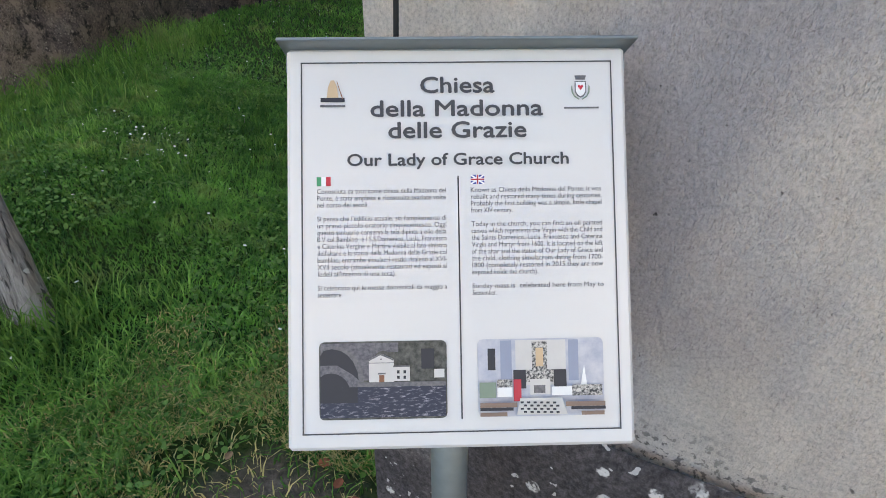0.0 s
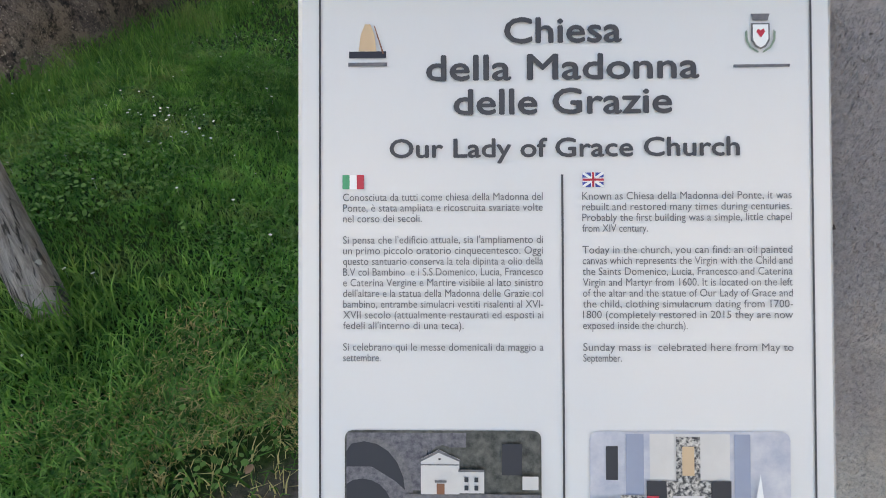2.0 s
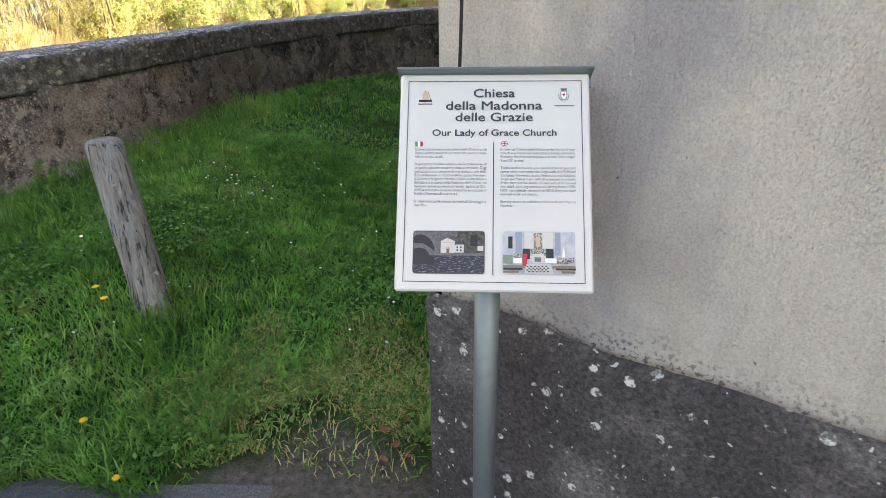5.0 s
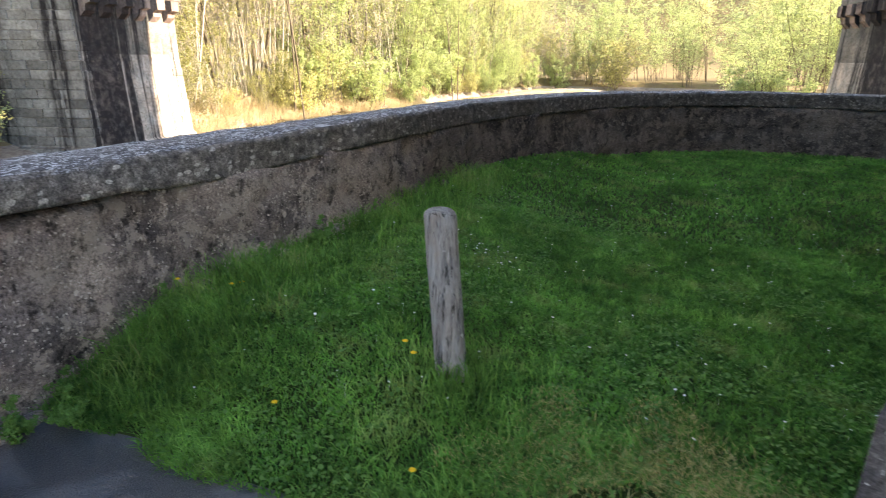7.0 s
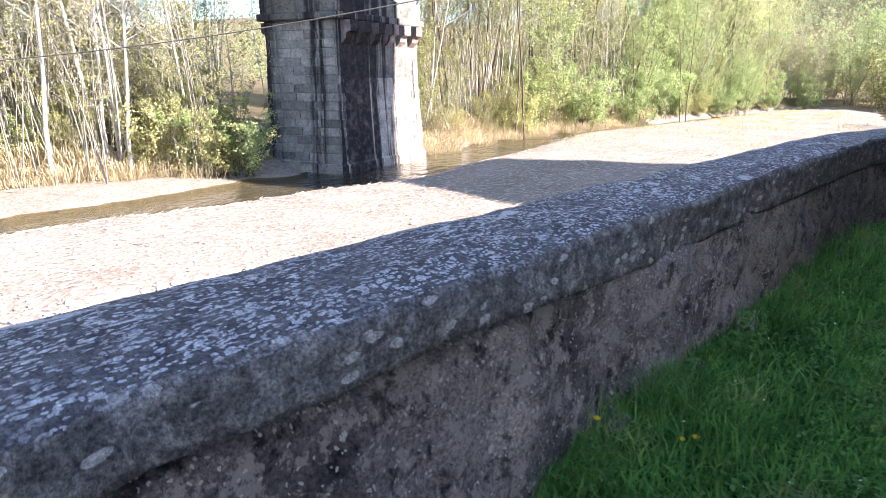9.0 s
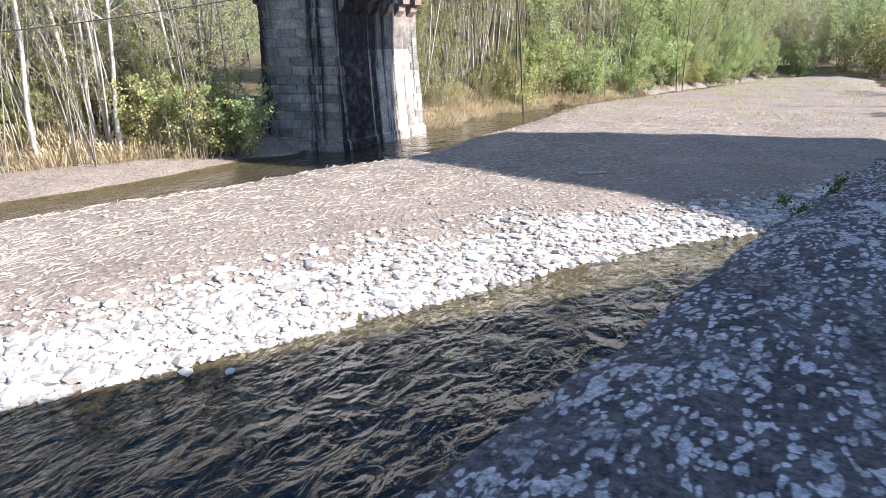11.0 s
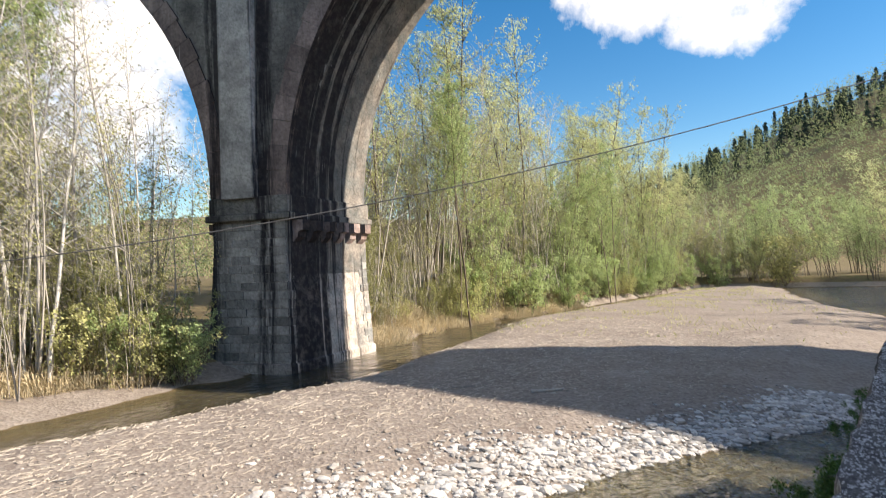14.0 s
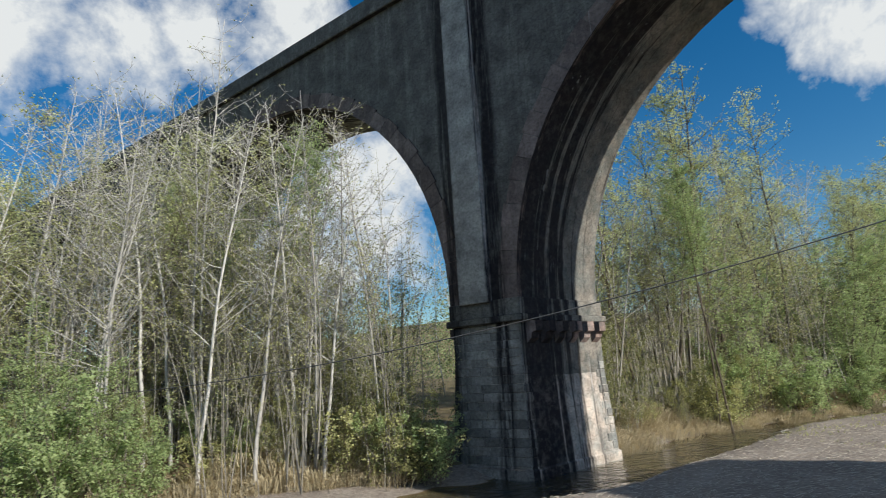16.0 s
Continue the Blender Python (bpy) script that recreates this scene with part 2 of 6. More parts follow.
def mat_viaduct(name, piece=False, k=0.5, tint=(1.0, 1.0, 1.0)):
    """Stone in the viaduct's own axes: along it, across it, up. Soot-black crust where water has run, bare stone elsewhere."""
    m = Mat(name, 0.9, spec=0.3)
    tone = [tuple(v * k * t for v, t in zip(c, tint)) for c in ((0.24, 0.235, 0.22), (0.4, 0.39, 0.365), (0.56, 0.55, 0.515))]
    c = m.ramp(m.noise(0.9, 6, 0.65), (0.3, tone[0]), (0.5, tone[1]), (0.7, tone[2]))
    c = m.mix(1.0, c, m.ramp(m.noise(7, 6, 0.75), (0.32, 0.6), (0.5, 1.0), (0.68, 1.3)), "MULTIPLY")
    if piece:
        c = m.mix(1.0, c, m.ramp(m.rand(), (0.0, 0.7), (1.0, 1.4)), "MULTIPLY")
    else:
        v = m.voronoi(1.9, m.coords((1, 1, 1.9)), feature="DISTANCE_TO_EDGE")
        c = m.mix(1.0, c, m.ramp(v, (0.0, 0.66), (0.045, 1.0)), "MULTIPLY")
        m.bump(v, 0.3, 0.03)
    p = m.t.nodes.new("ShaderNodeSeparateXYZ")
    m.link(m.co, p.inputs[0])
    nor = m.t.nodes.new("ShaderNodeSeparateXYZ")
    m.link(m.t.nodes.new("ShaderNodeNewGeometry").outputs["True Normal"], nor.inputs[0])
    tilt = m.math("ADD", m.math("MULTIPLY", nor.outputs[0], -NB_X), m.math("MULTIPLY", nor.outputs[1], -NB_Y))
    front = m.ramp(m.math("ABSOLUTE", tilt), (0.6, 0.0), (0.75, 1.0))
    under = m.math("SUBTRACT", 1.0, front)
    # across the barrel and the pier's inner face: broad runs near the front arris, thin ones further in
    wob = m.math("MULTIPLY", m.math("SUBTRACT", m.noise(0.8, 5, 0.7), 0.5), 2.2)
    y = m.math("DIVIDE", m.math("ADD", p.outputs[1], wob), 10.0)
    runs = m.noise(1.0, 6, 0.7, m.coords((0.1, 1.7, 0.045)), 0.25)
    broad = m.ramp(y, (0.02, 0.5), (0.08, 0.85), (0.22, 0.6), (0.36, 0.35), (0.5, 0.0))
    inner = m.ramp(m.math("ADD", runs, m.math("MULTIPLY", broad, 0.3)), (0.57, 0.0), (0.64, 1.0))
    # down the front: a run beside each pilaster and a fainter one near the left arris
    u = m.math("MODULO", m.math("ADD", p.outputs[0], 20 * PITCH_ALL), PITCH_ALL)
    u = m.math("ADD", u, m.math("MULTIPLY", m.math("SUBTRACT", m.noise(0.7, 5, 0.7, m.coords((1, 1, 0.25))), 0.5), 0.9))
    w = m.math("DIVIDE", m.math("SUBTRACT", u, PITCH_ALL - 5.0), 5.0)
    bands = m.ramp(w, (0.08, 0.3), (0.15, 0.95), (0.27, 0.85), (0.33, 0.0), (0.66, 0.0), (0.7, 1.0), (0.84, 1.0), (0.9, 0.2))
    outer = m.math("MULTIPLY", bands, m.ramp(m.noise(1.3, 6, 0.7, m.coords((1.1, 1, 0.07)), 0.3), (0.38, 0.0), (0.5, 1.0)))
    crust = m.math("ADD", m.math("MULTIPLY", inner, under), m.math("MULTIPLY", outer, front))
    c = m.mix(m.math("MULTIPLY", crust, m.ramp(m.noise(2.6, 5, 0.7), (0.3, 0.78), (0.55, 1.0))), c, (0.016, 0.015, 0.018))
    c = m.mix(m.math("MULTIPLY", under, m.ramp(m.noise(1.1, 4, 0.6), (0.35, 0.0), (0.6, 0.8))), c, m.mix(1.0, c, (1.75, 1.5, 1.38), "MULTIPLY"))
    wash = m.ramp(m.noise(2.6, 4, 0.6, m.coords((1.0, 1.0, 0.05))), (0.66, 0.0), (0.7, 0.45))
    c = m.mix(wash, c, (0.45, 0.45, 0.45))
    m.color(c)
    m.bump(m.noise(5, 5, 0.7), 0.5, 0.05)
    return m.m


def mat_ground():
    m = Mat("river_gravel", 0.95, spec=0.2)
    c = m.ramp(m.noise(0.35, 5, 0.6), (0.3, (0.17, 0.135, 0.115)), (0.6, (0.252, 0.212, 0.182)), (0.8, (0.36, 0.31, 0.275)))
    peb = m.voronoi(9, out="Color")
    c = m.mix(0.35, c, m.ramp(peb, (0.2, (0.2, 0.17, 0.15)), (0.9, (0.5, 0.46, 0.41))))
    straw = m.ramp(m.noise(10, 5, 0.7, m.world_coords((1, 3, 1)), 0.8), (0.55, 0.0), (0.65, 0.55))
    c = m.mix(straw, c, (0.47, 0.41, 0.345))
    z = m.z()
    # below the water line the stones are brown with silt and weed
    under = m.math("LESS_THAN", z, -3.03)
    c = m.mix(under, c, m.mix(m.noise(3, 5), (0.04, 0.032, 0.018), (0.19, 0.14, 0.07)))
    # deep bed painted near black, standing in for light lost in the water
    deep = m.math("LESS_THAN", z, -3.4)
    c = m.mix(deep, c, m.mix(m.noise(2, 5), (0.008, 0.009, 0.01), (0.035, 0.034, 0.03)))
    soil = m.math("GREATER_THAN", z, m_bank_level)
    grass = m.ramp(m.noise(0.8, 6, 0.7), (0.35, (0.16, 0.12, 0.075)), (0.55, (0.2, 0.16, 0.085)), (0.7, (0.11, 0.12, 0.045)))
    c = m.mix(soil, c, grass)
    m.color(c)
    m.bump(m.voronoi(9), 0.5, 0.05)
    m.bump(m.noise(3, 5, 0.7), 0.5, 0.08)
    return m.m


def mat_water():
    m = Mat("river_water", 0.03, spec=0.5)
    m.b.inputs["Base Color"].default_value = (0.32, 0.41, 0.47, 1)
    m.b.inputs["Transmission Weight"].default_value = 1.0
    m.b.inputs["IOR"].default_value = 1.55
    m.b.inputs["Specular IOR Level"].default_value = 1.0
    w = m.world_coords((1, 0.6, 1))
    m.bump(m.noise(0.9, 3, 0.5, w, 0.7), 1.0, 0.5)
    m.bump(m.noise(2.8, 3, 0.5, w, 0.8), 1.0, 0.32)
    m.bump(m.noise(7.5, 3, 0.55, w, 0.5), 1.0, 0.06)
    return m.m


def mat_lawn():
    m = Mat("lawn_soil", 0.97, spec=0.1)
    c = m.ramp(m.noise(1.5, 5, 0.65), (0.3, (0.014, 0.034, 0.008)), (0.6, (0.03, 0.06, 0.014)), (0.8, (0.09, 0.085, 0.035)))
    c = m.mix(0.5, c, m.ramp(m.noise(40, 4, 0.7), (0.3, (0.01, 0.016, 0.005)), (0.7, (0.06, 0.09, 0.028))))
    g = m.t.nodes.new("ShaderNodeSeparateXYZ")
    m.link(m.world_coords(), g.inputs[0])
    # bare trodden soil by the sign post
    d = m.math("ADD", m.math("ABSOLUTE", m.math("ADD", g.outputs[0], 0.6)), m.math("MULTIPLY", m.math("ABSOLUTE", m.math("ADD", g.outputs[1], -1.1)), 1.5))
    bare = m.ramp(m.math("ADD", d, m.math("MULTIPLY", m.noise(7, 5, 0.7), 0.5)), (0.62, 1.0), (0.92, 0.0))
    c = m.mix(bare, c, m.ramp(m.noise(30, 5, 0.7), (0.3, (0.05, 0.042, 0.036)), (0.7, (0.16, 0.14, 0.12))))
    m.color(c)
    m.bump(m.noise(30, 5, 0.7), 0.8, 0.03)
    return m.m


def mat_leaf(name, dark, light, trans=0.4, straw=None):
    m = Mat(name, 0.65, spec=0.2)
    f = m.island()
    c = m.mix(f, dark, light)
    c = m.mix(m.ramp(m.rand(), (0.0, 0.0), (1.0, 0.5)), c, tuple(min(1, v * 1.35) for v in light))
    if straw:
        c = m.mix(1.0, c, m.ramp(m.noise(1.1, 4, 0.65), (0.32, 0.55), (0.52, 1.0), (0.7, 1.5)), "MULTIPLY")
        c = m.mix(1.0, c, m.ramp(m.noise(7, 4, 0.7), (0.34, 0.6), (0.5, 1.0), (0.68, 1.5)), "MULTIPLY")
        c = m.mix(m.ramp(m.noise(2.2, 4, 0.65), (0.54, 0.0), (0.72, 0.7)), c, straw)
    m.color(c)
    tr = m.t.nodes.new("ShaderNodeBsdfTranslucent")
    m.link(c, tr.inputs[0])
    mx = m.t.nodes.new("ShaderNodeMixShader")
    mx.inputs[0].default_value = trans
    m.link(m.b.outputs[0], mx.inputs[1])
    m.link(tr.outputs[0], mx.inputs[2])
    m.link(mx.outputs[0], m.t.nodes["Material Output"].inputs[0])
    return m.m


def mat_bark(name, a, b):
    m = Mat(name, 0.9, spec=0.2)
    c = m.mix(m.noise(3.0, 5, 0.7, m.coords((4, 4, 1))), a, b)
    m.color(m.mix(1.0, c, m.ramp(m.rand(), (0.0, 0.7), (1.0, 1.2)), "MULTIPLY"))
    m.bump(m.noise(20, 4, 0.7), 0.4, 0.01)
    return m.m


def mat_stone(name, a, b):
    m = Mat(name, 0.85, spec=0.3)
    c = m.mix(m.island(), a, b)
    m.color(m.mix(1.0, c, m.ramp(m.noise(14, 4, 0.7), (0.3, 0.75), (0.7, 1.1)), "MULTIPLY"))
    return m.m


def mat_wood_post():
    m = Mat("weathered_wood", 0.85, spec=0.25)
    v = m.coords((9, 9, 0.55))
    g = m.noise(5, 6, 0.7, v, 1.2)
    c = m.ramp(g, (0.3, (0.12, 0.115, 0.115)), (0.5, (0.27, 0.26, 0.255)), (0.7, (0.4, 0.39, 0.38)))
    c = m.mix(m.ramp(m.noise(5, 4, 0.6, m.coords((1, 1, 0.4))), (0.5, 0.0), (0.7, 0.6)), c, (0.2, 0.14, 0.1))
    crack = m.ramp(m.noise(7, 3, 0.5, m.coords((9, 9, 0.35)), 0.6), (0.36, 0.25), (0.42, 1.0))
    c = m.mix(1.0, c, crack, "MULTIPLY")
    c = m.mix(m.flecks(34, 0.1, 0.4, m.warp(30, 0.04)), c, (0.5, 0.51, 0.5))
    m.color(c)
    m.bump(crack, 0.9, 0.02)
    m.bump(g, 0.9, 0.012)
    m.bump(m.noise(80, 3), 0.3, 0.004)
    return m.m


def mat_asphalt():
    m = Mat("asphalt", 0.5, spec=0.5)
    c = m.ramp(m.noise(90, 4, 0.7), (0.3, (0.04, 0.04, 0.044)), (0.7, (0.14, 0.14, 0.15)))
    c = m.mix(m.ramp(m.noise(1.4, 4), (0.45, 0.0), (0.6, 0.7)), c, (0.1, 0.1, 0.105))
    wet = m.ramp(m.noise(1.7, 5, 0.65, distort=0.4), (0.5, 0.0), (0.54, 1.0))
    c = m.mix(wet, c, m.mix(0.45, c, (0.018, 0.018, 0.022)))
    m.color(c)
    m.rough(m.ramp(wet, (0.0, 0.62), (1.0, 0.28)))
    m.bump(m.voronoi(110), 0.5, 0.008)
    return m.m


W = -3.05  # river level
m_bank_level = W + 0.62
M_PARAPET, M_COPING, M_PLASTER, M_PLINTH = mat_parapet(), mat_coping(), mat_plaster(), mat_plinth()
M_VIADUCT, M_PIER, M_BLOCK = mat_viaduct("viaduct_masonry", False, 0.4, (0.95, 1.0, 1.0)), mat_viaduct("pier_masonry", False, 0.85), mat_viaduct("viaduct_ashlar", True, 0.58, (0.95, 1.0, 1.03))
M_RING = mat_viaduct("arch_ring_stone", True, 0.42, (1.08, 0.92, 0.92))
M_GROUND, M_WATER, M_LAWN, M_POST, M_ASPHALT = mat_ground(), mat_water(), mat_lawn(), mat_wood_post(), mat_asphalt()
M_GRASS = mat_leaf("grass_blades", (0.024, 0.11, 0.02), (0.102, 0.285, 0.055), 0.3, (0.28, 0.29, 0.12))
M_TUFT = mat_leaf("tufted_grass", (0.05, 0.16, 0.03), (0.17, 0.37, 0.085), 0.35, (0.36, 0.36, 0.16))
M_CLOVER = mat_leaf("clover_leaves", (0.05, 0.14, 0.03), (0.14, 0.3, 0.08), 0.25)
M_DRY = mat_leaf("dry_reed_grass", (0.36, 0.3, 0.19), (0.64, 0.56, 0.4), 0.3)
M_LEAF_YOUNG = mat_leaf("young_yellow_leaves", (0.38, 0.4, 0.18), (0.68, 0.7, 0.38), 0.5)
M_LEAF_GREEN = mat_leaf("fresh_green_leaves", (0.21, 0.29, 0.115), (0.5, 0.59, 0.3), 0.5)
M_LEAF_OLIVE = mat_leaf("olive_buds", (0.28, 0.29, 0.12), (0.58, 0.58, 0.28), 0.45)
M_LEAF_FAR = mat_leaf("far_spring_leaves", (0.2, 0.245, 0.11), (0.34, 0.39, 0.19), 0.4)
M_LEAF_WEED = mat_leaf("wall_weed_leaves", (0.03, 0.075, 0.018), (0.09, 0.17, 0.04), 0.3)
M_LITTER = mat_leaf("bleached_litter", (0.3, 0.26, 0.21), (0.52, 0.47, 0.4), 0.1)
M_LEAF_THICKET = mat_leaf("thicket_leaves", (0.15, 0.17, 0.06), (0.4, 0.4, 0.18), 0.45)
M_STRAW = mat_leaf("dying_grass", (0.26, 0.23, 0.09), (0.48, 0.43, 0.2), 0.3)
M_LEAF_DARK = mat_leaf("fir_needles", (0.014, 0.03, 0.024), (0.035, 0.06, 0.045), 0.1)
M_BARK_PALE = mat_bark("pale_bark", (0.22, 0.2, 0.175), (0.56, 0.53, 0.48))
M_BARK_WHITE = mat_bark("white_birch_bark", (0.3, 0.285, 0.265), (0.78, 0.76, 0.73))
M_BARK_BROWN = mat_bark("brown_bark", (0.08, 0.065, 0.05), (0.24, 0.2, 0.16))
M_STEEL = mat_plain("galvanised_steel", (0.22, 0.26, 0.27), 0.45, 0.6, 0.15, 40)
M_ROOFTILE = mat_plain("roof_tiles", (0.35, 0.16, 0.1), 0.85, 0, 0.3, 8)


# ---- builders ----
def mesh_of(name, verts, faces, material=None, smooth=False):
    me = bpy.data.meshes.new(name)
    me.from_pydata([tuple(map(float, v)) for v in verts], [], [tuple(map(int, f)) for f in faces])
    if material:
        me.materials.append(material)
    if smooth:
        me.polygons.foreach_set("use_smooth", [True] * len(me.polygons))
    me.update()
    return me


def part(name, bm, material, parent=None, label="", smooth=False):
    """Links a bmesh, or a mesh, as one object under a thing or a part."""
    if isinstance(bm, bmesh.types.BMesh):
        me = bpy.data.meshes.new(name)
        bmesh.ops.recalc_face_normals(bm, faces=bm.faces)
        bm.to_mesh(me)
        bm.free()
        me.materials.append(material)
        if smooth:
            me.polygons.foreach_set("use_smooth", [True] * len(me.polygons))
    else:
        me = bm
        if material and not me.materials:
            me.materials.append(material)
    ob = new(name, me)
    ob.parent = parent
    if label:
        tagged(ob, label)
    return ob


def box(bm, x0, x1, y0, y1, z0, z1, m=None, bevel=0.0):
    r = bmesh.ops.create_cube(bm, size=1)
    vs = r["verts"]
    for v in vs:
        v.co = Vector((x0 + (v.co.x + 0.5) * (x1 - x0), y0 + (v.co.y + 0.5) * (y1 - y0), z0 + (v.co.z + 0.5) * (z1 - z0)))
    if bevel:
        es = list({e for v in vs for e in v.link_edges})
        r = bmesh.ops.bevel(bm, geom=es, offset=bevel, segments=1, affect="EDGES")
        vs = list({v for f in r["faces"] for v in f.verts} | {v for v in vs if v.is_valid})
    if m:
        for v in vs:
            v.co = m @ v.co
    return vs


def interp(x, pts):
    return np.interp(x, [p[0] for p in pts], [p[1] for p in pts])


def ramp01(x, a, b):
    t = np.clip((np.asarray(x, float) - a) / (b - a), 0, 1)
    return t * t * (3 - 2 * t)


def value_noise(x, y, scale, seed=0):
    """Smooth noise on arrays, about -1 to 1."""
    x, y = np.asarray(x, float) / scale, np.asarray(y, float) / scale
    xi, yi = np.floor(x), np.floor(y)
    fx, fy = x - xi, y - yi
    fx, fy = fx * fx * (3 - 2 * fx), fy * fy * (3 - 2 * fy)

    def h(a, b):
        s = np.sin(a * 127.1 + b * 311.7 + seed * 74.7) * 43758.5453
        return (s - np.floor(s)) * 2 - 1

    return (h(xi, yi) * (1 - fx) + h(xi + 1, yi) * fx) * (1 - fy) + (h(xi, yi + 1) * (1 - fx) + h(xi + 1, yi + 1) * fx) * fy


def smooth_path(pts, step):
    """Catmull-Rom through the points, resampled."""
    p = [np.array(q, float) for q in pts]
    p = [2 * p[0] - p[1]] + p + [2 * p[-1] - p[-2]]
    out = []
    for i in range(1, len(p) - 2):
        n = max(2, int(np.linalg.norm(p[i + 1] - p[i]) / step))
        for k in range(n):
            t = k / n
            out.append(0.5 * (2 * p[i] + (p[i + 1] - p[i - 1]) * t + (2 * p[i - 1] - 5 * p[i] + 4 * p[i + 1] - p[i + 2]) * t * t + (3 * p[i] - p[i - 1] - 3 * p[i + 1] + p[i + 2]) * t**3))
    out.append(p[-2])
    return np.array(out)


def grid_mesh(name, X, Y, Z, material, smooth=True):
    n, m = X.shape
    verts = np.stack([X, Y, Z], -1).reshape(-1, 3)
    i = np.arange(n * m).reshape(n, m)
    faces = np.stack([i[:-1, :-1], i[1:, :-1], i[1:, 1:], i[:-1, 1:]], -1).reshape(-1, 4)
    return mesh_of(name, verts, faces, material, smooth)


# ---- the ground: river bed, gravel bar, banks and hills, one sheet to the horizon ----
EDGE_WATER = [(-40, -33), (-10, -20), (3.7, -12.9), (7.3, -11.3), (11.4, -9.5), (14.3, -8.1), (16.6, -6.4), (20.7, -3.2), (30, -1.0), (53, 2.2), (63, -1.0), (80, -4), (95, -5)]
EDGE_POOL = [(-40, -40), (-5, -27), (9.8, -23.9), (17.3, -22.4), (20.4, -21.2), (30, -22.2), (46, -24), (65, -20), (85, -17), (95, -13)]
EDGE_POOL_FAR = [(-40, -42), (-5, -29.5), (11.5, -27.0), (17, -27.2), (29, -27.0), (36, -27.7), (46, -26.6), (55, -24.0), (65, -22), (85, -18), (95, -14)]
EDGE_BANK = [(-40, -46), (0, -37), (9, -33.5), (13, -31.6), (17, -29), (29, -27.7), (36, -28.3), (46, -27.2), (55, -24.6), (65, -22.6), (85, -18.6), (95, -14.6), (100, -5)]
EDGE_RIGHT = [(-40, 40), (10, 22), (14, 9), (20, 8.0), (30, 8.0), (50, 9.5), (70, 9), (80, 14), (88, 60), (100, 200)]


def ground_z(x, y):
    """Height of the valley floor."""
    x, y = np.asarray(x, float), np.asarray(y, float)
    wob = 0.35 * value_noise(x, y, 2.3, 1) + 0.15 * value_noise(x, y, 0.8, 2)
    xw, xp, xq = interp(y, EDGE_WATER) + 0.3 * wob, interp(y, EDGE_POOL) + wob, interp(y, EDGE_POOL_FAR) + wob
    xb, xr = interp(y, EDGE_BANK) + 2 * wob, interp(y, EDGE_RIGHT)
    bed = W - np.clip((x - xw) * 0.13, 0, 0.75)
    right = W - 0.75 + 2.9 * ramp01(x, xr - 2.0, xr + 3.5)
    bar = W + 0.5 * np.clip(np.minimum((xw - x) / 3.6, (x - xp) / 2.2), 0, 1) ** 0.8
    pool = W - 0.32 * np.clip(np.minimum((xp - x), (x - xq)) / 0.9, 0, 1)
    sand = W + 0.32 * np.clip((xq - x) / 3.0, 0, 1)
    bank = W + 0.32 + 1.3 * ramp01(xb - x, 0.0, 3.0) + 0.05 * np.clip(xb - x, 0, 40)
    z = np.where(x > xw, np.maximum(bed, right), np.where(x > xp, bar, np.where(x > xq, pool, np.where(x > xb, sand, bank))))
    far = ramp01(y, 95, 101) * (1 - ramp01(x, 20, 60) * (1 - ramp01(y, 108, 114)))
    z = z * (1 - far) + (W + 1.4) * far
    z = z + 0.05 * value_noise(x, y, 1.4, 3) + 0.025 * value_noise(x, y, 0.5, 4)
    hill = 90 * ramp01(y, 140, 400) * (0.4 + 0.6 * ramp01(x, -100, 60)) + 25 * ramp01(-x, 160, 520) + 70 * ramp01(x, 120, 420) + 50 * ramp01(-y, 120, 400)
    return z + hill * (1 + 0.08 * value_noise(x, y, 60, 5))


gx = np.concatenate([-np.geomspace(2600, 62, 26), np.arange(-60, 16, 0.5), np.geomspace(17, 2600, 28)])
gy = np.concatenate([-np.geomspace(2600, 22, 24), np.arange(-20, 104, 0.6), np.geomspace(106, 2600, 30)])
GX, GY = np.meshgrid(gx, gy, indexing="ij")
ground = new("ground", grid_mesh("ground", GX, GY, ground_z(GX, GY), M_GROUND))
tagged(ground, "pale gravel and sand river bed with earthy grassed banks", "ground", kind="structure")

wx, wy = np.meshgrid(np.linspace(-60, 75, 90), np.linspace(-60, 125, 120), indexing="ij")
water = new("water", grid_mesh("water", wx, wy, wx * 0 + W, M_WATER))
water.visible_shadow = False
tagged(water, "shallow clear rippling river water over brown stones", "water", kind="structure")

# ---- terrace: road, lawn, parapet ----
PATH = [(-7.6, -16), (-5.6, -8), (-4.6, -2.4), (-4.27, -0.6), (-4.02, 0.85), (-3.92, 1.55), (-3.72, 2.75), (-3.37, 5.1), (-3.0, 7.2), (-2.2, 9.2), (-1.15, 10.8), (0.3, 11.9), (2.0, 12.3), (4.5, 12.1), (12.0, 12.6)]
line = smooth_path(PATH, 0.07)
tang = np.gradient(line, axis=0)
tang /= np.linalg.norm(tang, axis=1)[:, None]
outw = np.stack([-tang[:, 1], tang[:, 0]], 1)  # towards the river
arc = np.concatenate([[0], np.cumsum(np.linalg.norm(np.diff(line, axis=0), axis=1))])


def lawn_edge(x):
    """Where the grass begins beside the road."""
    return 0.98 + 0.24 * ramp01(x, -4.3, -3.95) * (1 - ramp01(x, -3.35, -3.1)) + 0.1 * value_noise(x, x * 0, 0.35, 17)


def lawn_z(x, y):
    x, y = np.asarray(x, float), np.asarray(y, float)
    z = -0.125 + ramp01(y, 1.0, 2.2) * (0.09 + 0.26 * ramp01(-x, 0.9, 2.6)) + 0.08 * ramp01(y, 4, 9)
    return z - 0.04 * (1 - ramp01(y - lawn_edge(x), -0.1, 0.06)) + 0.015 * value_noise(x, y, 0.6, 6)


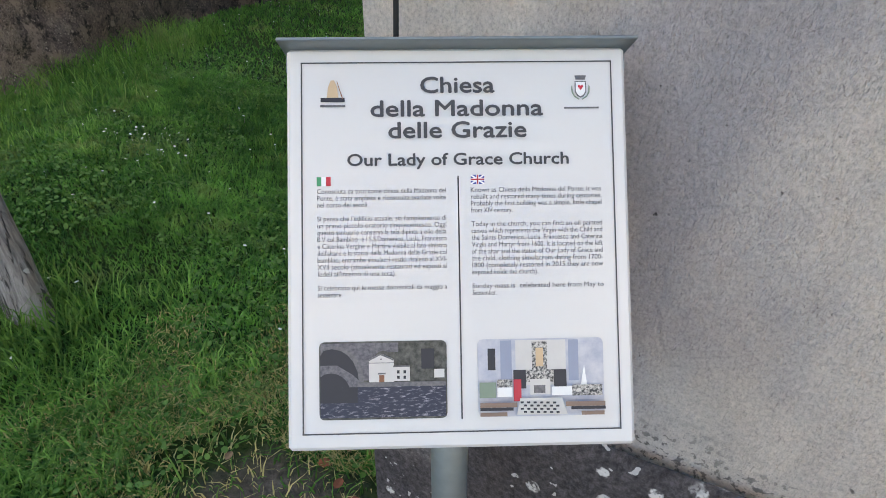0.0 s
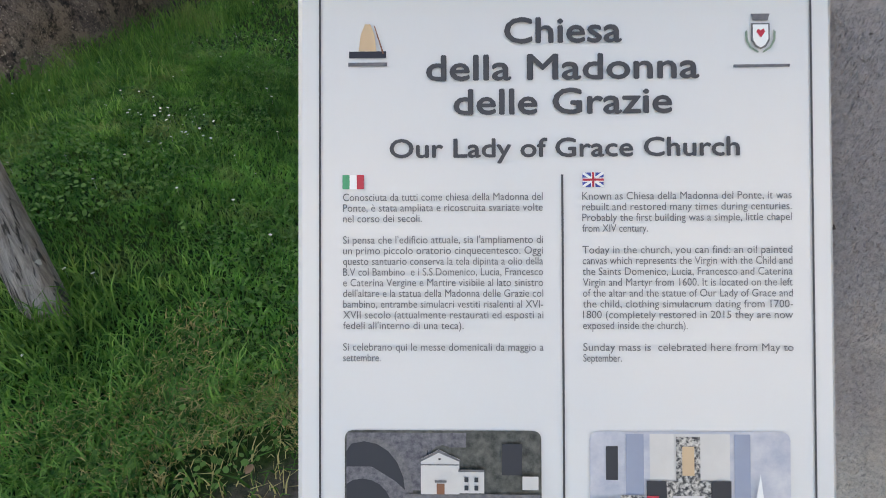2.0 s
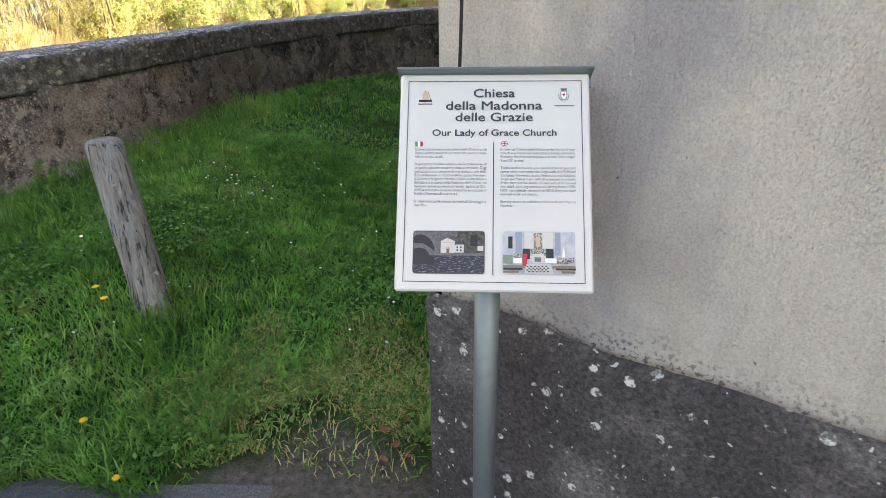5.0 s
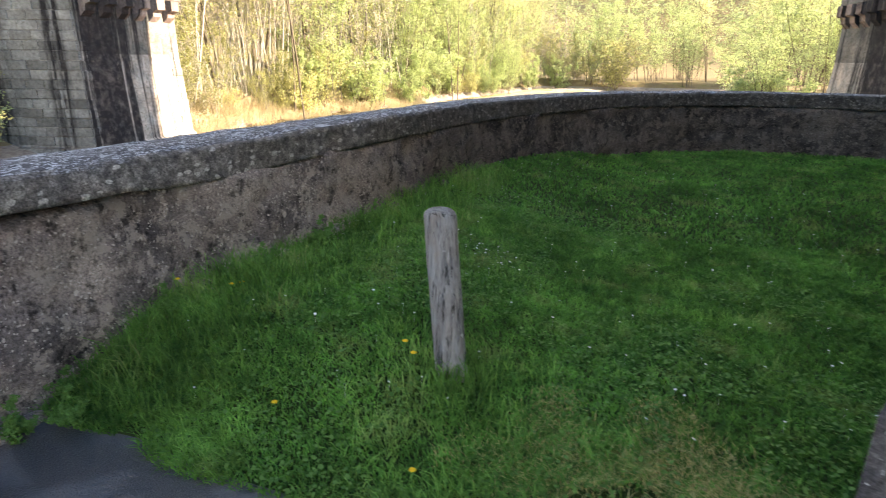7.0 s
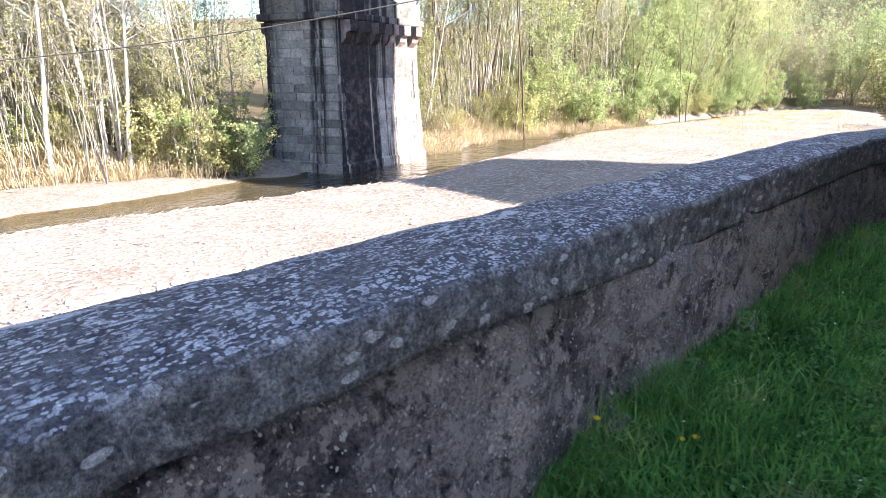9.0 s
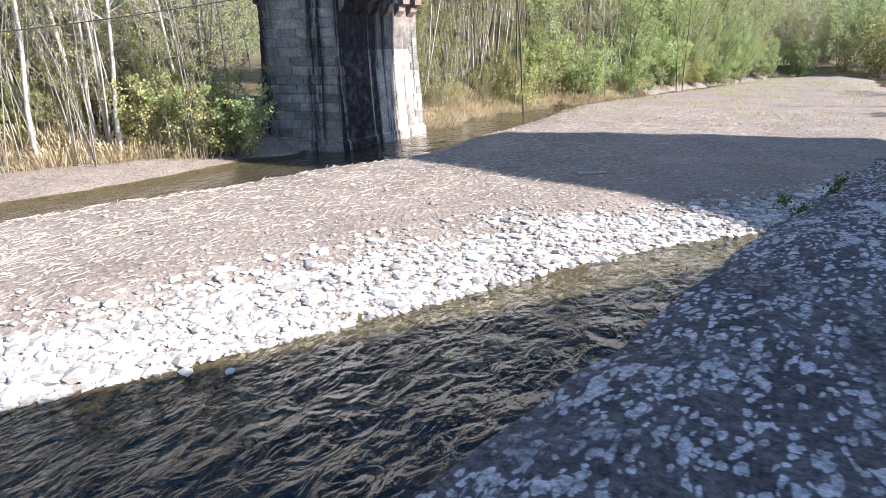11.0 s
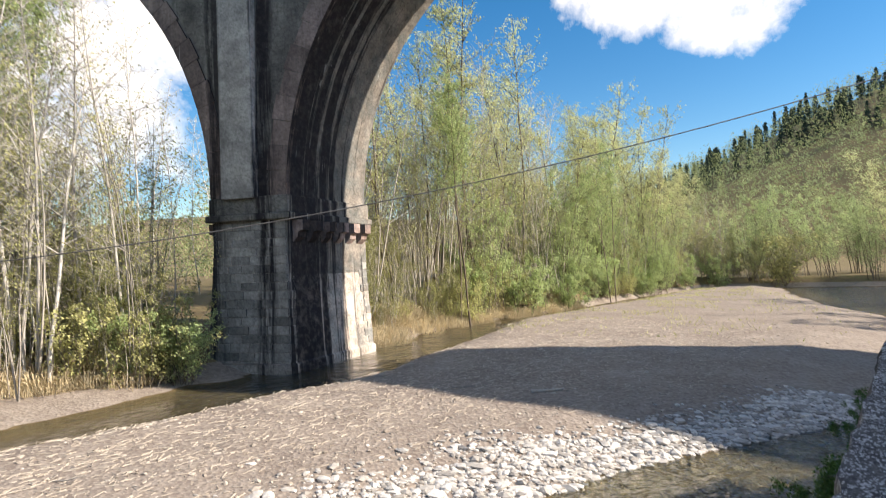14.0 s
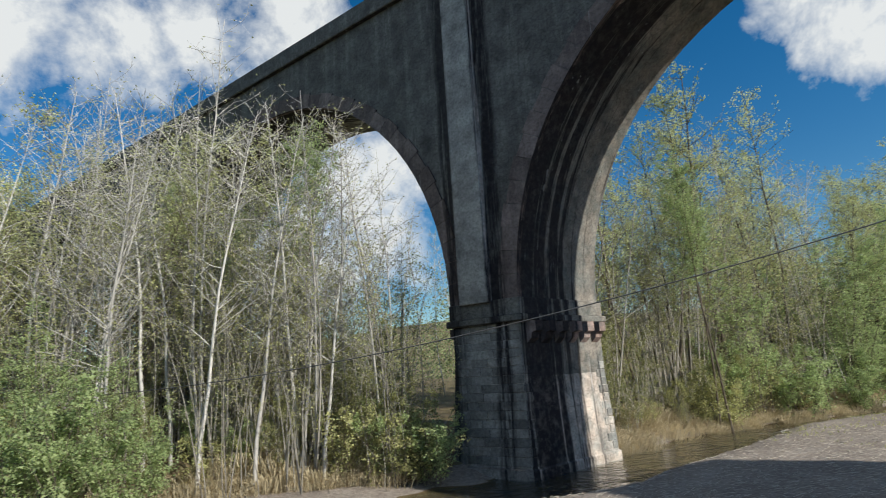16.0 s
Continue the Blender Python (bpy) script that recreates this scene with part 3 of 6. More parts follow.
def sweep(name, profile, amp, material, seed, fine=0.07, lip=0.0):
    """A wall swept along the parapet's line: profile points (outward offset, height), roughened."""
    prof = []
    for (a, b), (c, d) in zip(profile, profile[1:]):
        n = max(1, int(math.hypot(c - a, d - b) / fine))
        prof += [(a + (c - a) * k / n, b + (d - b) * k / n) for k in range(n)]
    prof.append(profile[-1])
    prof = np.array(prof)
    S, O = np.meshgrid(arc, prof[:, 0], indexing="ij")
    _, H = np.meshgrid(arc, prof[:, 1], indexing="ij")
    q = np.cumsum(np.concatenate([[0], np.hypot(*np.diff(prof, axis=0).T)]))
    _, Q = np.meshgrid(arc, q, indexing="ij")
    O = O + amp * (value_noise(S, Q, 0.42, seed) + 0.6 * value_noise(S, Q, 0.19, seed + 1) + 0.4 * value_noise(S, Q, 0.1, seed + 4))
    if lip:
        gone = ramp01(line[:, 1] + 0.4 * value_noise(arc, arc * 0, 0.5, 3), 2.0, 2.9)[:, None] * np.clip((0.12 - O) * 8, 0, 1)
        O = O + lip * gone
        H = H - 0.07 * gone * (H < 1.05)
    O = O + 0.022 * crumble(S, Q, 0.5, seed + 7, 0.35)
    H = H + 0.5 * amp * (value_noise(S, Q, 0.5, seed + 2) + 0.5 * value_noise(S, Q, 0.21, seed + 3))
    X = line[:, 0][:, None] + outw[:, 0][:, None] * O
    Y = line[:, 1][:, None] + outw[:, 1][:, None] * O
    return new(name, grid_mesh(name, X, Y, H, material))


def crumble(S, Q, scale, seed, cut):
    """Patches where the render has fallen away, 0 to 1."""
    return np.clip((value_noise(S, Q, scale, seed) + 0.5 * value_noise(S, Q, scale * 0.4, seed + 1) - cut) * 5, 0, 1)


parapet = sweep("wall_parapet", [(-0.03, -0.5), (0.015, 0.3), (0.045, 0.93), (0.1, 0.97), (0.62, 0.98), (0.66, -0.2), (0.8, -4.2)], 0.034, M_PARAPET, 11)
tagged(parapet, "low old rubble wall with crumbling dark render and lichen", "wall", kind="structure")
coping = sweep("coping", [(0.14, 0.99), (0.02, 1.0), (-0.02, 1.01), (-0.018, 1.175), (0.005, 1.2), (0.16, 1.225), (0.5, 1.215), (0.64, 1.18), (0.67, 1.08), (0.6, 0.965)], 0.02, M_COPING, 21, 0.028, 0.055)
tagged(coping, "rounded stone wall coping blotched with pale lichen", "coping", kind="structure")

# lawn sheet inside the parapet, and the road before it
lx = np.arange(-8.5, 16, 0.16)
ly = np.concatenate([np.arange(-16, 0.6, 0.5), np.arange(0.6, 13, 0.12)])
LX, LY = np.meshgrid(lx, ly, indexing="ij")


def wall_x(y):
    keep = line[:, 0] < 1.9
    return np.interp(y, line[keep][:, 1], line[keep][:, 0])


def clip_to_terrace(X, Y):
    X = np.maximum(X, wall_x(Y) + 0.2)
    top = np.interp(X, line[line[:, 0] > -3.2][:, 0], line[line[:, 0] > -3.2][:, 1])
    return X, np.where(X > -3.2, np.minimum(Y, top + 0.3), Y)


LX, LY = clip_to_terrace(LX, LY)
lawn = new("ground_lawn", grid_mesh("ground_lawn", LX, LY, lawn_z(LX, LY), M_LAWN))
tagged(lawn, "mossy lawn soil with a bare trodden patch", "lawn", kind="structure")
rx_, ry_ = np.meshgrid(np.linspace(-8.5, 16, 70), np.concatenate([np.linspace(-16, 0, 30), np.linspace(0.1, 1.5, 20)]), indexing="ij")
rx_ = np.maximum(rx_, wall_x(ry_) - 0.1)
road = new("road", grid_mesh("road", rx_, ry_, -0.128 + 0.006 * value_noise(rx_, ry_, 0.8, 9) - 0.08 * ramp01(ry_, 1.25, 1.45), M_ASPHALT))
tagged(road, "grey worn asphalt road edged by grass", "road", kind="structure")

# ---- church ----
K = Vector((-0.135, 0.97, 0))
D1 = Vector((0.849, -0.528, 0))
D2 = Vector((0.528, 0.849, 0))
church_m = Matrix(((D1.x, D2.x, 0, K.x), (D1.y, D2.y, 0, K.y), (0, 0, 1, 0), (0, 0, 0, 1)))
church = new("church")
church.matrix_world = church_m
tagged(church, "plain cream plastered church with a dark cement plinth", "church", kind="structure")
CL, CD, CH = 10.5, 23.0, 8.4


def church_wall(name, x0, x1, y0, y1):
    bm = bmesh.new()
    box(bm, x0, x1, y0, y1, -0.3, CH)
    part(name, bm, M_PLASTER, church)


def rough_face(name, material, u0, u1, z0, z1, depth, amp, topamp, axis, side=1):
    """A plastered face with slight unevenness, in the church's own axes: axis 0 the front, 1 the flank."""
    U, Z = np.meshgrid(np.concatenate([np.arange(u0, min(u0 + 4.5, u1), 0.05), np.arange(min(u0 + 4.5, u1), u1 + 0.01, 0.4)]), np.linspace(z0, z1, max(6, int((z1 - z0) / 0.06)) if z1 < 3 else 30), indexing="ij")
    f = (Z - z0) / (z1 - z0)
    Z = Z + topamp * f * (value_noise(U, U * 0, 0.3, 41) + 0.6 * value_noise(U, U * 0, 0.11, 42))
    N = depth + amp * (value_noise(U, Z, 0.5, 43) + 0.5 * value_noise(U, Z, 0.17, 44))
    X, Y = (U, -N) if axis == 0 else (-N, U)
    # the top turns in to the wall
    X = np.concatenate([X, X[:, -1:] + (depth if axis else 0)], 1)
    Y = np.concatenate([Y, Y[:, -1:] + (depth if not axis else 0)], 1)
    Z = np.concatenate([Z, Z[:, -1:] + 0.015], 1)
    return part(name, grid_mesh(name, X, Y, Z, material), None, church)


church_wall("wall_front", 0.0, CL, 0.04, 0.6)
church_wall("wall_flank", 0.0, 0.6, 0.6, CD)
church_wall("wall_far_flank", CL - 0.56, CL, 0.6, CD)
church_wall("wall_apse", 0.6, CL - 0.56, CD - 0.56, CD)
rough_face("plaster_front", M_PLASTER, -0.01, CL, 0.5, CH, -0.03, 0.004, 0.0, 0)
rough_face("plinth_front", M_PLINTH, -0.025, CL, -0.35, 0.84, 0.03, 0.008, 0.012, 0)
rough_face("plinth_flank", M_PLINTH, 0.0, CD, -0.35, 0.84, 0.025, 0.008, 0.012, 1)
bm = bmesh.new()
for a, b in ((-0.5, CL / 2), (CL / 2, CL + 0.5)):
    za, zb = (CH - 0.05, CH + 0.9) if a < 0 else (CH + 0.9, CH - 0.05)
    vs = [bm.verts.new(p) for p in ((a, -0.4, za), (b, -0.4, zb), (b, CD + 0.4, zb), (a, CD + 0.4, za), (a, -0.4, za + 0.2), (b, -0.4, zb + 0.2), (b, CD + 0.4, zb + 0.2), (a, CD + 0.4, za + 0.2))]
    for f in ((0, 1, 2, 3), (4, 5, 6, 7), (0, 1, 5, 4), (1, 2, 6, 5), (2, 3, 7, 6), (3, 0, 4, 7)):
        bm.faces.new([vs[i] for i in f])
part("roof", bm, M_ROOFTILE, church, "red-brown tiled gable roof")

# ---- viaduct ----
AX = Vector((math.cos(radians(15)), math.sin(radians(15)), 0))
NB = Vector((-AX.y, AX.x, 0))
C1 = Vector((-25.58, 20.73, 0))
SKEW = 0.17  # the piers stand askew to the track
bridge_m = Matrix(((AX.x, NB.x, 0, C1.x), (AX.y, NB.y, 0, C1.y), (0, 0, 1, 0), (0, 0, 0, 1)))
viaduct = new("viaduct")
viaduct.matrix_world = bridge_m
tagged(viaduct, "tall grey stone railway viaduct with water-stained round arches", "viaduct", kind="structure")
SPRING, R_ARCH, PIER, DECK, WIDE = 5.75, 16.83, 4.29, 26.2, 6.9
PITCH = 2 * R_ARCH + PIER
LONGER = 2.8  # the river arch is flatter towards its second pier
# arches: where each begins along the viaduct, its radius and its springing
ARCHES = [(-2 * PITCH, R_ARCH, SPRING), (-PITCH, R_ARCH, SPRING), (0.0, R_ARCH, SPRING)]


def span_bottom(k):
    """Height of the underside along the viaduct."""
    for s, r, z in ARCHES:
        more = LONGER if s == 0 else 0
        if s < k < s + 2 * r + more:
            q = (k - s - r) / (r + more if k > s + r else r)
            return z + r * math.sqrt(max(0, 1 - q * q))
    return -6.0


ks = [-118.0]
for s, r, z in ARCHES:
    more = LONGER if s == 0 else 0
    ks += [s - 0.001, s + 0.001] + [s + r - math.cos(math.pi * i / 40) * (r if i < 20 else r + more) for i in range(1, 40)] + [s + 2 * r + more - 0.001, s + 2 * r + more + 0.001]
ks += [43.0]
prof = [(k, span_bottom(k)) for k in ks]
verts, faces = [], []
for k, z in prof:
    verts += [(k, 0, z), (k, WIDE, z), (k, WIDE, DECK), (k, 0, DECK)]
for i in range(len(prof) - 1):
    a, b = 4 * i, 4 * i + 4
    for c, d in ((0, 1), (1, 2), (2, 3), (3, 0)):
        faces.append((a + c, b + c, b + d, a + d))
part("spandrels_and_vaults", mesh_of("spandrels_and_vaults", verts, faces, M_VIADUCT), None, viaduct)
bm = bmesh.new()
box(bm, -118, 43, -0.35, WIDE + 0.35, DECK, DECK + 0.45, bevel=0.06)
part("cornice", bm, M_VIADUCT, viaduct)
for y0, y1 in ((-0.2, 0.25), (WIDE - 0.25, WIDE + 0.2)):
    bm = bmesh.new()
    box(bm, -118, 43, y0, y1, DECK + 0.45, DECK + 1.5, bevel=0.05)
    part("deck_parapet", bm, M_VIADUCT, viaduct)


# unseen block beyond the last pier, broad and bent away, added for its shadow
bm = bmesh.new()
foot = [(42.9, -0.05), (53, 0.0), (64, -4.0), (100, -14), (100, 9), (57, 9.5), (42.9, 7.0)]
low, high = ([bm.verts.new((x, y, z)) for x, y in foot] for z in (-6.0, DECK + 1.4))
bm.faces.new(low)
bm.faces.new(high)
for i in range(len(foot)):
    j = (i + 1) % len(foot)
    bm.faces.new((low[i], low[j], high[j], high[i]))
part("abutment", bm, M_VIADUCT, viaduct)


def pier(s):
    """A battered pier whose arch-side face lies at s, with plinth, impost band and brackets."""
    bm = bmesh.new()
    secs = [(-5.5, 0.33), (-2.62, 0.29), (-2.54, 0.2), (4.54, -0.13)]
    rings = []
    for z, o in secs:
        rings.append([bm.verts.new((x, y, z)) for x, y in ((s - PIER - o, -o - 0.1), (s + o, -o - 0.1), (s + o, WIDE + o), (s - PIER - o, WIDE + o))])
    for r, q in zip(rings, rings[1:]):
        for i in range(4):
            bm.faces.new((r[i], r[(i + 1) % 4], q[(i + 1) % 4], q[i]))
    bm.faces.new(rings[-1])
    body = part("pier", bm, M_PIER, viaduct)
    bm = bmesh.new()
    box(bm, s - PIER - 0.2, s + 0.3, -0.33, WIDE + 0.33, 4.54, 4.89, bevel=0.05)
    box(bm, s - PIER - 0.08, s + 0.14, -0.17, WIDE + 0.17, 4.89, SPRING, bevel=0.03)
    part("impost_band", bm, M_VIADUCT, viaduct, "dark projecting stone band")
    for side in (0, 1):
        for j in range(6):
            y = 0.35 + j * (WIDE - 1.3) / 5
            bm = bmesh.new()
            x = s if side == 0 else s - PIER
            d = 1 if side == 0 else -1
            vs = []
            for yy in (y, y + 0.6):
                vs.append([bm.verts.new(p) for p in ((x - 0.33 * d, yy, 3.44), (x - 0.02 * d, yy, 3.38), (x + 0.27 * d, yy, 3.66), (x + 0.33 * d, yy, 3.93), (x + 0.57 * d, yy, 4.01), (x + 0.57 * d, yy, 4.52), (x - 0.33 * d, yy, 4.52))])
            n = len(vs[0])
            bm.faces.new(vs[0])
            bm.faces.new(vs[1][::-1])
            for i in range(n):
                bm.faces.new((vs[0][i], vs[0][(i + 1) % n], vs[1][(i + 1) % n], vs[1][i]))
            part("bracket", bm, M_RING, viaduct)
    bm = bmesh.new()
    box(bm, s - PIER + 0.85, s - 1.55, -0.4, 0.05, SPRING - 0.1, DECK + 0.2, bevel=0.04)
    part("pilaster", bm, M_BLOCK, viaduct)
    return body


for s in (-2 * PITCH, -PITCH, 0.0, PITCH + LONGER):
    pier(s)


def voussoirs(s, radius, spring, count=44):
    """A ring of wedge stones, a little proud of the near face."""
    for i in range(count):
        a0, a1 = math.pi * i / count, math.pi * (i + 1) / count
        g = 0.012 / radius
        r0, r1 = radius - 0.03, radius + 0.95 + (0.12 if i % 2 else 0)
        bm = bmesh.new()
        front, back = [], []
        for y, lst in ((-0.09, front), (0.3, back)):
            for r, a in ((r0, a0 + g), (r1, a0 + g), (r1, a1 - g), (r0, a1 - g)):
                lst.append(bm.verts.new((s + radius - r * math.cos(a) * (1 + LONGER / radius if s == 0 and i >= count // 2 else 1), y, spring + r * math.sin(a))))
        bm.faces.new(front)
        bm.faces.new(back[::-1])
        for j in range(4):
            bm.faces.new((front[j], front[(j + 1) % 4], back[(j + 1) % 4], back[j]))
        part("arch_stone", bm, M_RING, viaduct)


def ashlar(face, count_z=16):
    """Courses of squared blocks on the first pier, a little proud of its core. face: front, or the two corners of the arch side."""
    z0, z1 = -2.46, 4.5
    dz = (z1 - z0) / count_z
    r = random.Random(3)
    for i in range(count_z):
        za, zb = z0 + i * dz, z0 + (i + 1) * dz
        o = 0.2 - 0.33 * ((za + zb) / 2 + 2.54) / 7.08
        cuts = []
        if face == "front":
            x = -PIER - o + (0.0 if i % 2 else -0.0)
            n = 4 if i % 2 else 5
            w = [r.uniform(0.8, 1.2) for _ in range(n)]
            t = sum(w)
            for q in w:
                cuts.append((x, x + q / t * (PIER + 2 * o)))
                x = cuts[-1][1]
        else:
            ln = 0.85 if i % 2 else 0.5
            cuts = [(-o - 0.1, -o - 0.1 + ln)] if face == "near" else [(WIDE + o - ln, WIDE + o)]
        for a, b in cuts:
            bm = bmesh.new()
            p = 0.02 + r.uniform(0, 0.035)
            if face == "front":
                box(bm, a + 0.012, b - 0.012, -o - 0.1 - p, -o + 0.1, za + 0.012, zb - 0.012, bevel=0.02)
            else:
                box(bm, o - 0.12, o + p, a + 0.012, b - 0.012, za + 0.012, zb - 0.012, bevel=0.02)
            part("stone_block", bm, M_BLOCK, viaduct)


# ---- information sign ----
TL, TR, BR, BL = Vector((-0.1837, 0.7102, 1.5356)), Vector((0.219, 0.7191, 1.5362)), Vector((0.2256, 0.4507, 1.1494)), Vector((-0.1772, 0.4418, 1.1487))
S_C = (TL + TR + BR + BL) / 4
S_U = ((TR - TL) + (BR - BL)).normalized()
S_N = S_U.cross((TL - BL) + (TR - BR)).normalized()  # out of the face, up and towards the reader
S_V = S_N.cross(S_U)
SW, SH = ((TR - TL).length + (BR - BL).length) / 2, ((TL - BL).length + (TR - BR).length) / 2
sign = new("information_sign")
sign.matrix_world = Matrix(((S_U.x, S_V.x, S_N.x, S_C.x), (S_U.y, S_V.y, S_N.y, S_C.y), (S_U.z, S_V.z, S_N.z, S_C.z), (0, 0, 0, 1)))
tagged(sign, "white printed church information panel on a grey steel post", "sign")
M_PANEL = mat_plain("white_panel", (0.66, 0.655, 0.64), 0.26, 0, 0.03, 5)
M_INK_THIN = mat_plain("grey_print", (0.13, 0.13, 0.135), 0.5, 0, 0.05, 30)
M_INK = mat_plain("dark_grey_print", (0.055, 0.055, 0.06), 0.5, 0, 0.05, 30)


def uv(u, v, n=0.0):
    """From fractions across and down the panel to its own axes."""
    return Vector(((u - 0.5) * SW, (0.5 - v) * SH, n))


bm = bmesh.new()
box(bm, -SW / 2, SW / 2, -SH / 2, SH / 2, -0.022, 0.0, bevel=0.004)
part("panel", bm, M_PANEL, sign)


def print_rect(name, u0, v0, u1, v1, material, lift=0.0012, parent=None, round_=0.0):
    bm = bmesh.new()
    a, b = uv(u0, v1), uv(u1, v0)
    if round_:
        pts = []
        for cx, cy, s in ((b.x - round_, b.y - round_, 0), (a.x + round_, b.y - round_, 90), (a.x + round_, a.y + round_, 180), (b.x - round_, a.y + round_, 270)):
            pts += [(cx + round_ * math.cos(radians(s + k * 30)), cy + round_ * math.sin(radians(s + k * 30))) for k in range(4)]
    else:
        pts = [(a.x, a.y), (b.x, a.y), (b.x, b.y), (a.x, b.y)]
    bm.faces.new([bm.verts.new((x, y, lift)) for x, y in pts])
    return part(name, bm, material, parent or sign)


t_ = 0.0032
for r in ((0.0425, 0.037, 0.9585, 0.037 + t_), (0.0425, 0.9605 - t_, 0.9585, 0.9605), (0.0425, 0.037, 0.0425 + t_ * 1.2, 0.9605), (0.9585 - t_ * 1.2, 0.037, 0.9585, 0.9605)):
    print_rect("border_line", *r, M_INK)
print_rect("column_rule", 0.4965, 0.328, 0.5005, 0.9286, M_INK)


def print_text(body, u0, u1, v, height, bold=0.0, name="text_line"):
    """A line of print from u0 to u1 with its baseline at v; u1 None leaves the width as set."""
    cu = bpy.data.curves.new("print", "FONT")
    cu.body, cu.size = body, height
    cu.resolution_u = 3
    tmp = bpy.data.objects.new("print", cu)
    scene.collection.objects.link(tmp)
    bpy.context.view_layer.update()
    me = bpy.data.meshes.new_from_object(tmp.evaluated_get(bpy.context.evaluated_depsgraph_get()))
    bpy.data.objects.remove(tmp)
    xs = [v_.co.x for v_ in me.vertices]
    x0, x1 = min(xs), max(xs)
    sx = ((u1 - u0) * SW / (x1 - x0)) if u1 else 1.0
    o = uv(u0, v, 0.0014)
    pts = [Vector((o.x + (q.co.x - x0) * sx, o.y + q.co.y, o.z)) for q in me.vertices]
    polys = [tuple(p.vertices) for p in me.polygons]
    V, F = [], []
    # heavy type: the glyphs laid three times, a hair apart
    for i, (dx, dy) in enumerate(((0, 0), (bold, 0), (-bold, 0), (0, bold), (0, -bold)) if bold else ((0, 0),)):
        F += [tuple(k + len(V) for k in p) for p in polys]
        V += [p + Vector((dx, dy, 0.00012 * i)) for p in pts]
    bpy.data.meshes.remove(me)
    return part(name, mesh_of(name, V, F, M_INK if bold else M_INK_THIN), None, sign)


for body, u0, u1, v in (("Chiesa", 0.393, 0.609, 0.1165), ("della Madonna", 0.2465, 0.751, 0.1755), ("delle Grazie", 0.298, 0.701, 0.2305)):
    print_text(body, u0, u1, v, 0.0272, 0.0006, "title_line")
print_text("Our Lady of Grace Church", 0.177, 0.824, 0.2993, 0.02, 0.00045, "title_line")
LEFT = ("Conosciuta da tutti come chiesa della Madonna del", "Ponte, è stata ampliata e ricostruita svariate volte", "nel corso dei secoli.", "", "Si pensa che l'edificio attuale, sia l'ampliamento di", "un primo piccolo oratorio cinquecentesco. Oggi", "questo santuario conserva la tela dipinta a olio della", "B.V col Bambino  e i S.S.Domenico, Lucia, Francesco", "e Caterina Vergine e Martire visibile al lato sinistro", "dell'altare e la statua della Madonna delle Grazie col", "bambino, entrambe simulacri vestiti risalenti al XVI-", "XVII secolo (attualmente restaurati ed esposti ai", "fedeli all'interno di una teca).", "", "Si celebrano qui le messe domenicali da maggio a", "settembre.")
RIGHT = ("Known as Chiesa della Madonna del Ponte, it was", "rebuilt and restored many times during centuries.", "Probably the first building was a simple, little chapel", "from XIV century.", "", "Today in the church, you can find: an oil painted", "canvas which represents the Virgin with the Child and", "the Saints Domenico, Lucia, Francesco and Caterina", "Virgin and Martyr from 1600. It is located on the left", "of the altar and the statue of Our Lady of Grace and", "the child, clothing simulacrum dating from 1700-", "1800 (completely restored in 2015 they are now", "exposed inside the church).", "", "Sunday mass is  celebrated here from May to", "September.")
for lines, u0, u1 in ((LEFT, 0.088, 0.462), (RIGHT, 0.535, 0.9183)):
    full = max(len(s) for s in lines)
    for i, s in enumerate(lines):
        if s:
            short = i + 1 == len(lines) or lines[i + 1] == ""
            print_text(s, u0, u0 + (u1 - u0) * len(s) / full * 1.02 if short else u1, 0.3685 + i * 0.01713, 0.0083)
# flags, crest, figure mark and the two photographs, as plain printed shapes
FLAT = {n: mat_plain("print_" + n, c, 0.4, 0, 0.1, 60) for n, c in dict(green=(0.02, 0.3, 0.14), red=(0.55, 0.03, 0.05), blue=(0.03, 0.06, 0.3), white=(0.8, 0.8, 0.78), dark=(0.02, 0.022, 0.03), stone=(0.16, 0.16, 0.18), wall=(0.6, 0.58, 0.55), brown=(0.25, 0.1, 0.05), tan=(0.6, 0.42, 0.26), leafy=(0.06, 0.07, 0.05), pew=(0.25, 0.16, 0.12), room=(0.5, 0.52, 0.6), shade=(0.27, 0.31, 0.4), sage=(0.2, 0.27, 0.2)).items()}
def mat_photo(name, dark, light, scale, lo, hi, stretch=(1, 1, 1)):
    m = Mat(name, 0.4)
    m.color(m.mix(m.ramp(m.noise(scale, 5, 0.7, m.coords(stretch)), (lo, 0.0), (hi, 1.0)), dark, light))
    return m.m


FLAT["ripple"] = mat_photo("print_ripples", (0.02, 0.026, 0.05), (0.36, 0.35, 0.4), 260, 0.54, 0.68, (0.5, 1.6, 1))
FLAT["wood"] = mat_photo("print_woodland", (0.02, 0.022, 0.018), (0.13, 0.13, 0.11), 120, 0.35, 0.7)
FLAT["masonry"] = mat_photo("print_masonry", (0.05, 0.05, 0.065), (0.2, 0.19, 0.2), 220, 0.3, 0.7)
FLAT["leafy"] = FLAT["wood"]
FLAT["stone"] = mat_photo("print_stone", (0.08, 0.08, 0.09), (0.2, 0.19, 0.19), 220, 0.3, 0.7)
FLAT["room"] = mat_photo("print_room", (0.36, 0.39, 0.47), (0.58, 0.58, 0.6), 40, 0.3, 0.7)
FLAT["clutter"] = mat_photo("print_clutter", (0.03, 0.03, 0.035), (0.6, 0.57, 0.52), 330, 0.42, 0.6)
for i, c in enumerate(("green", "white", "red")):
    print_rect("flag_stripe", 0.0871 + i * 0.0135, 0.3264, 0.0871 + (i + 1) * 0.0135, 0.3495, FLAT[c], 0.0013)
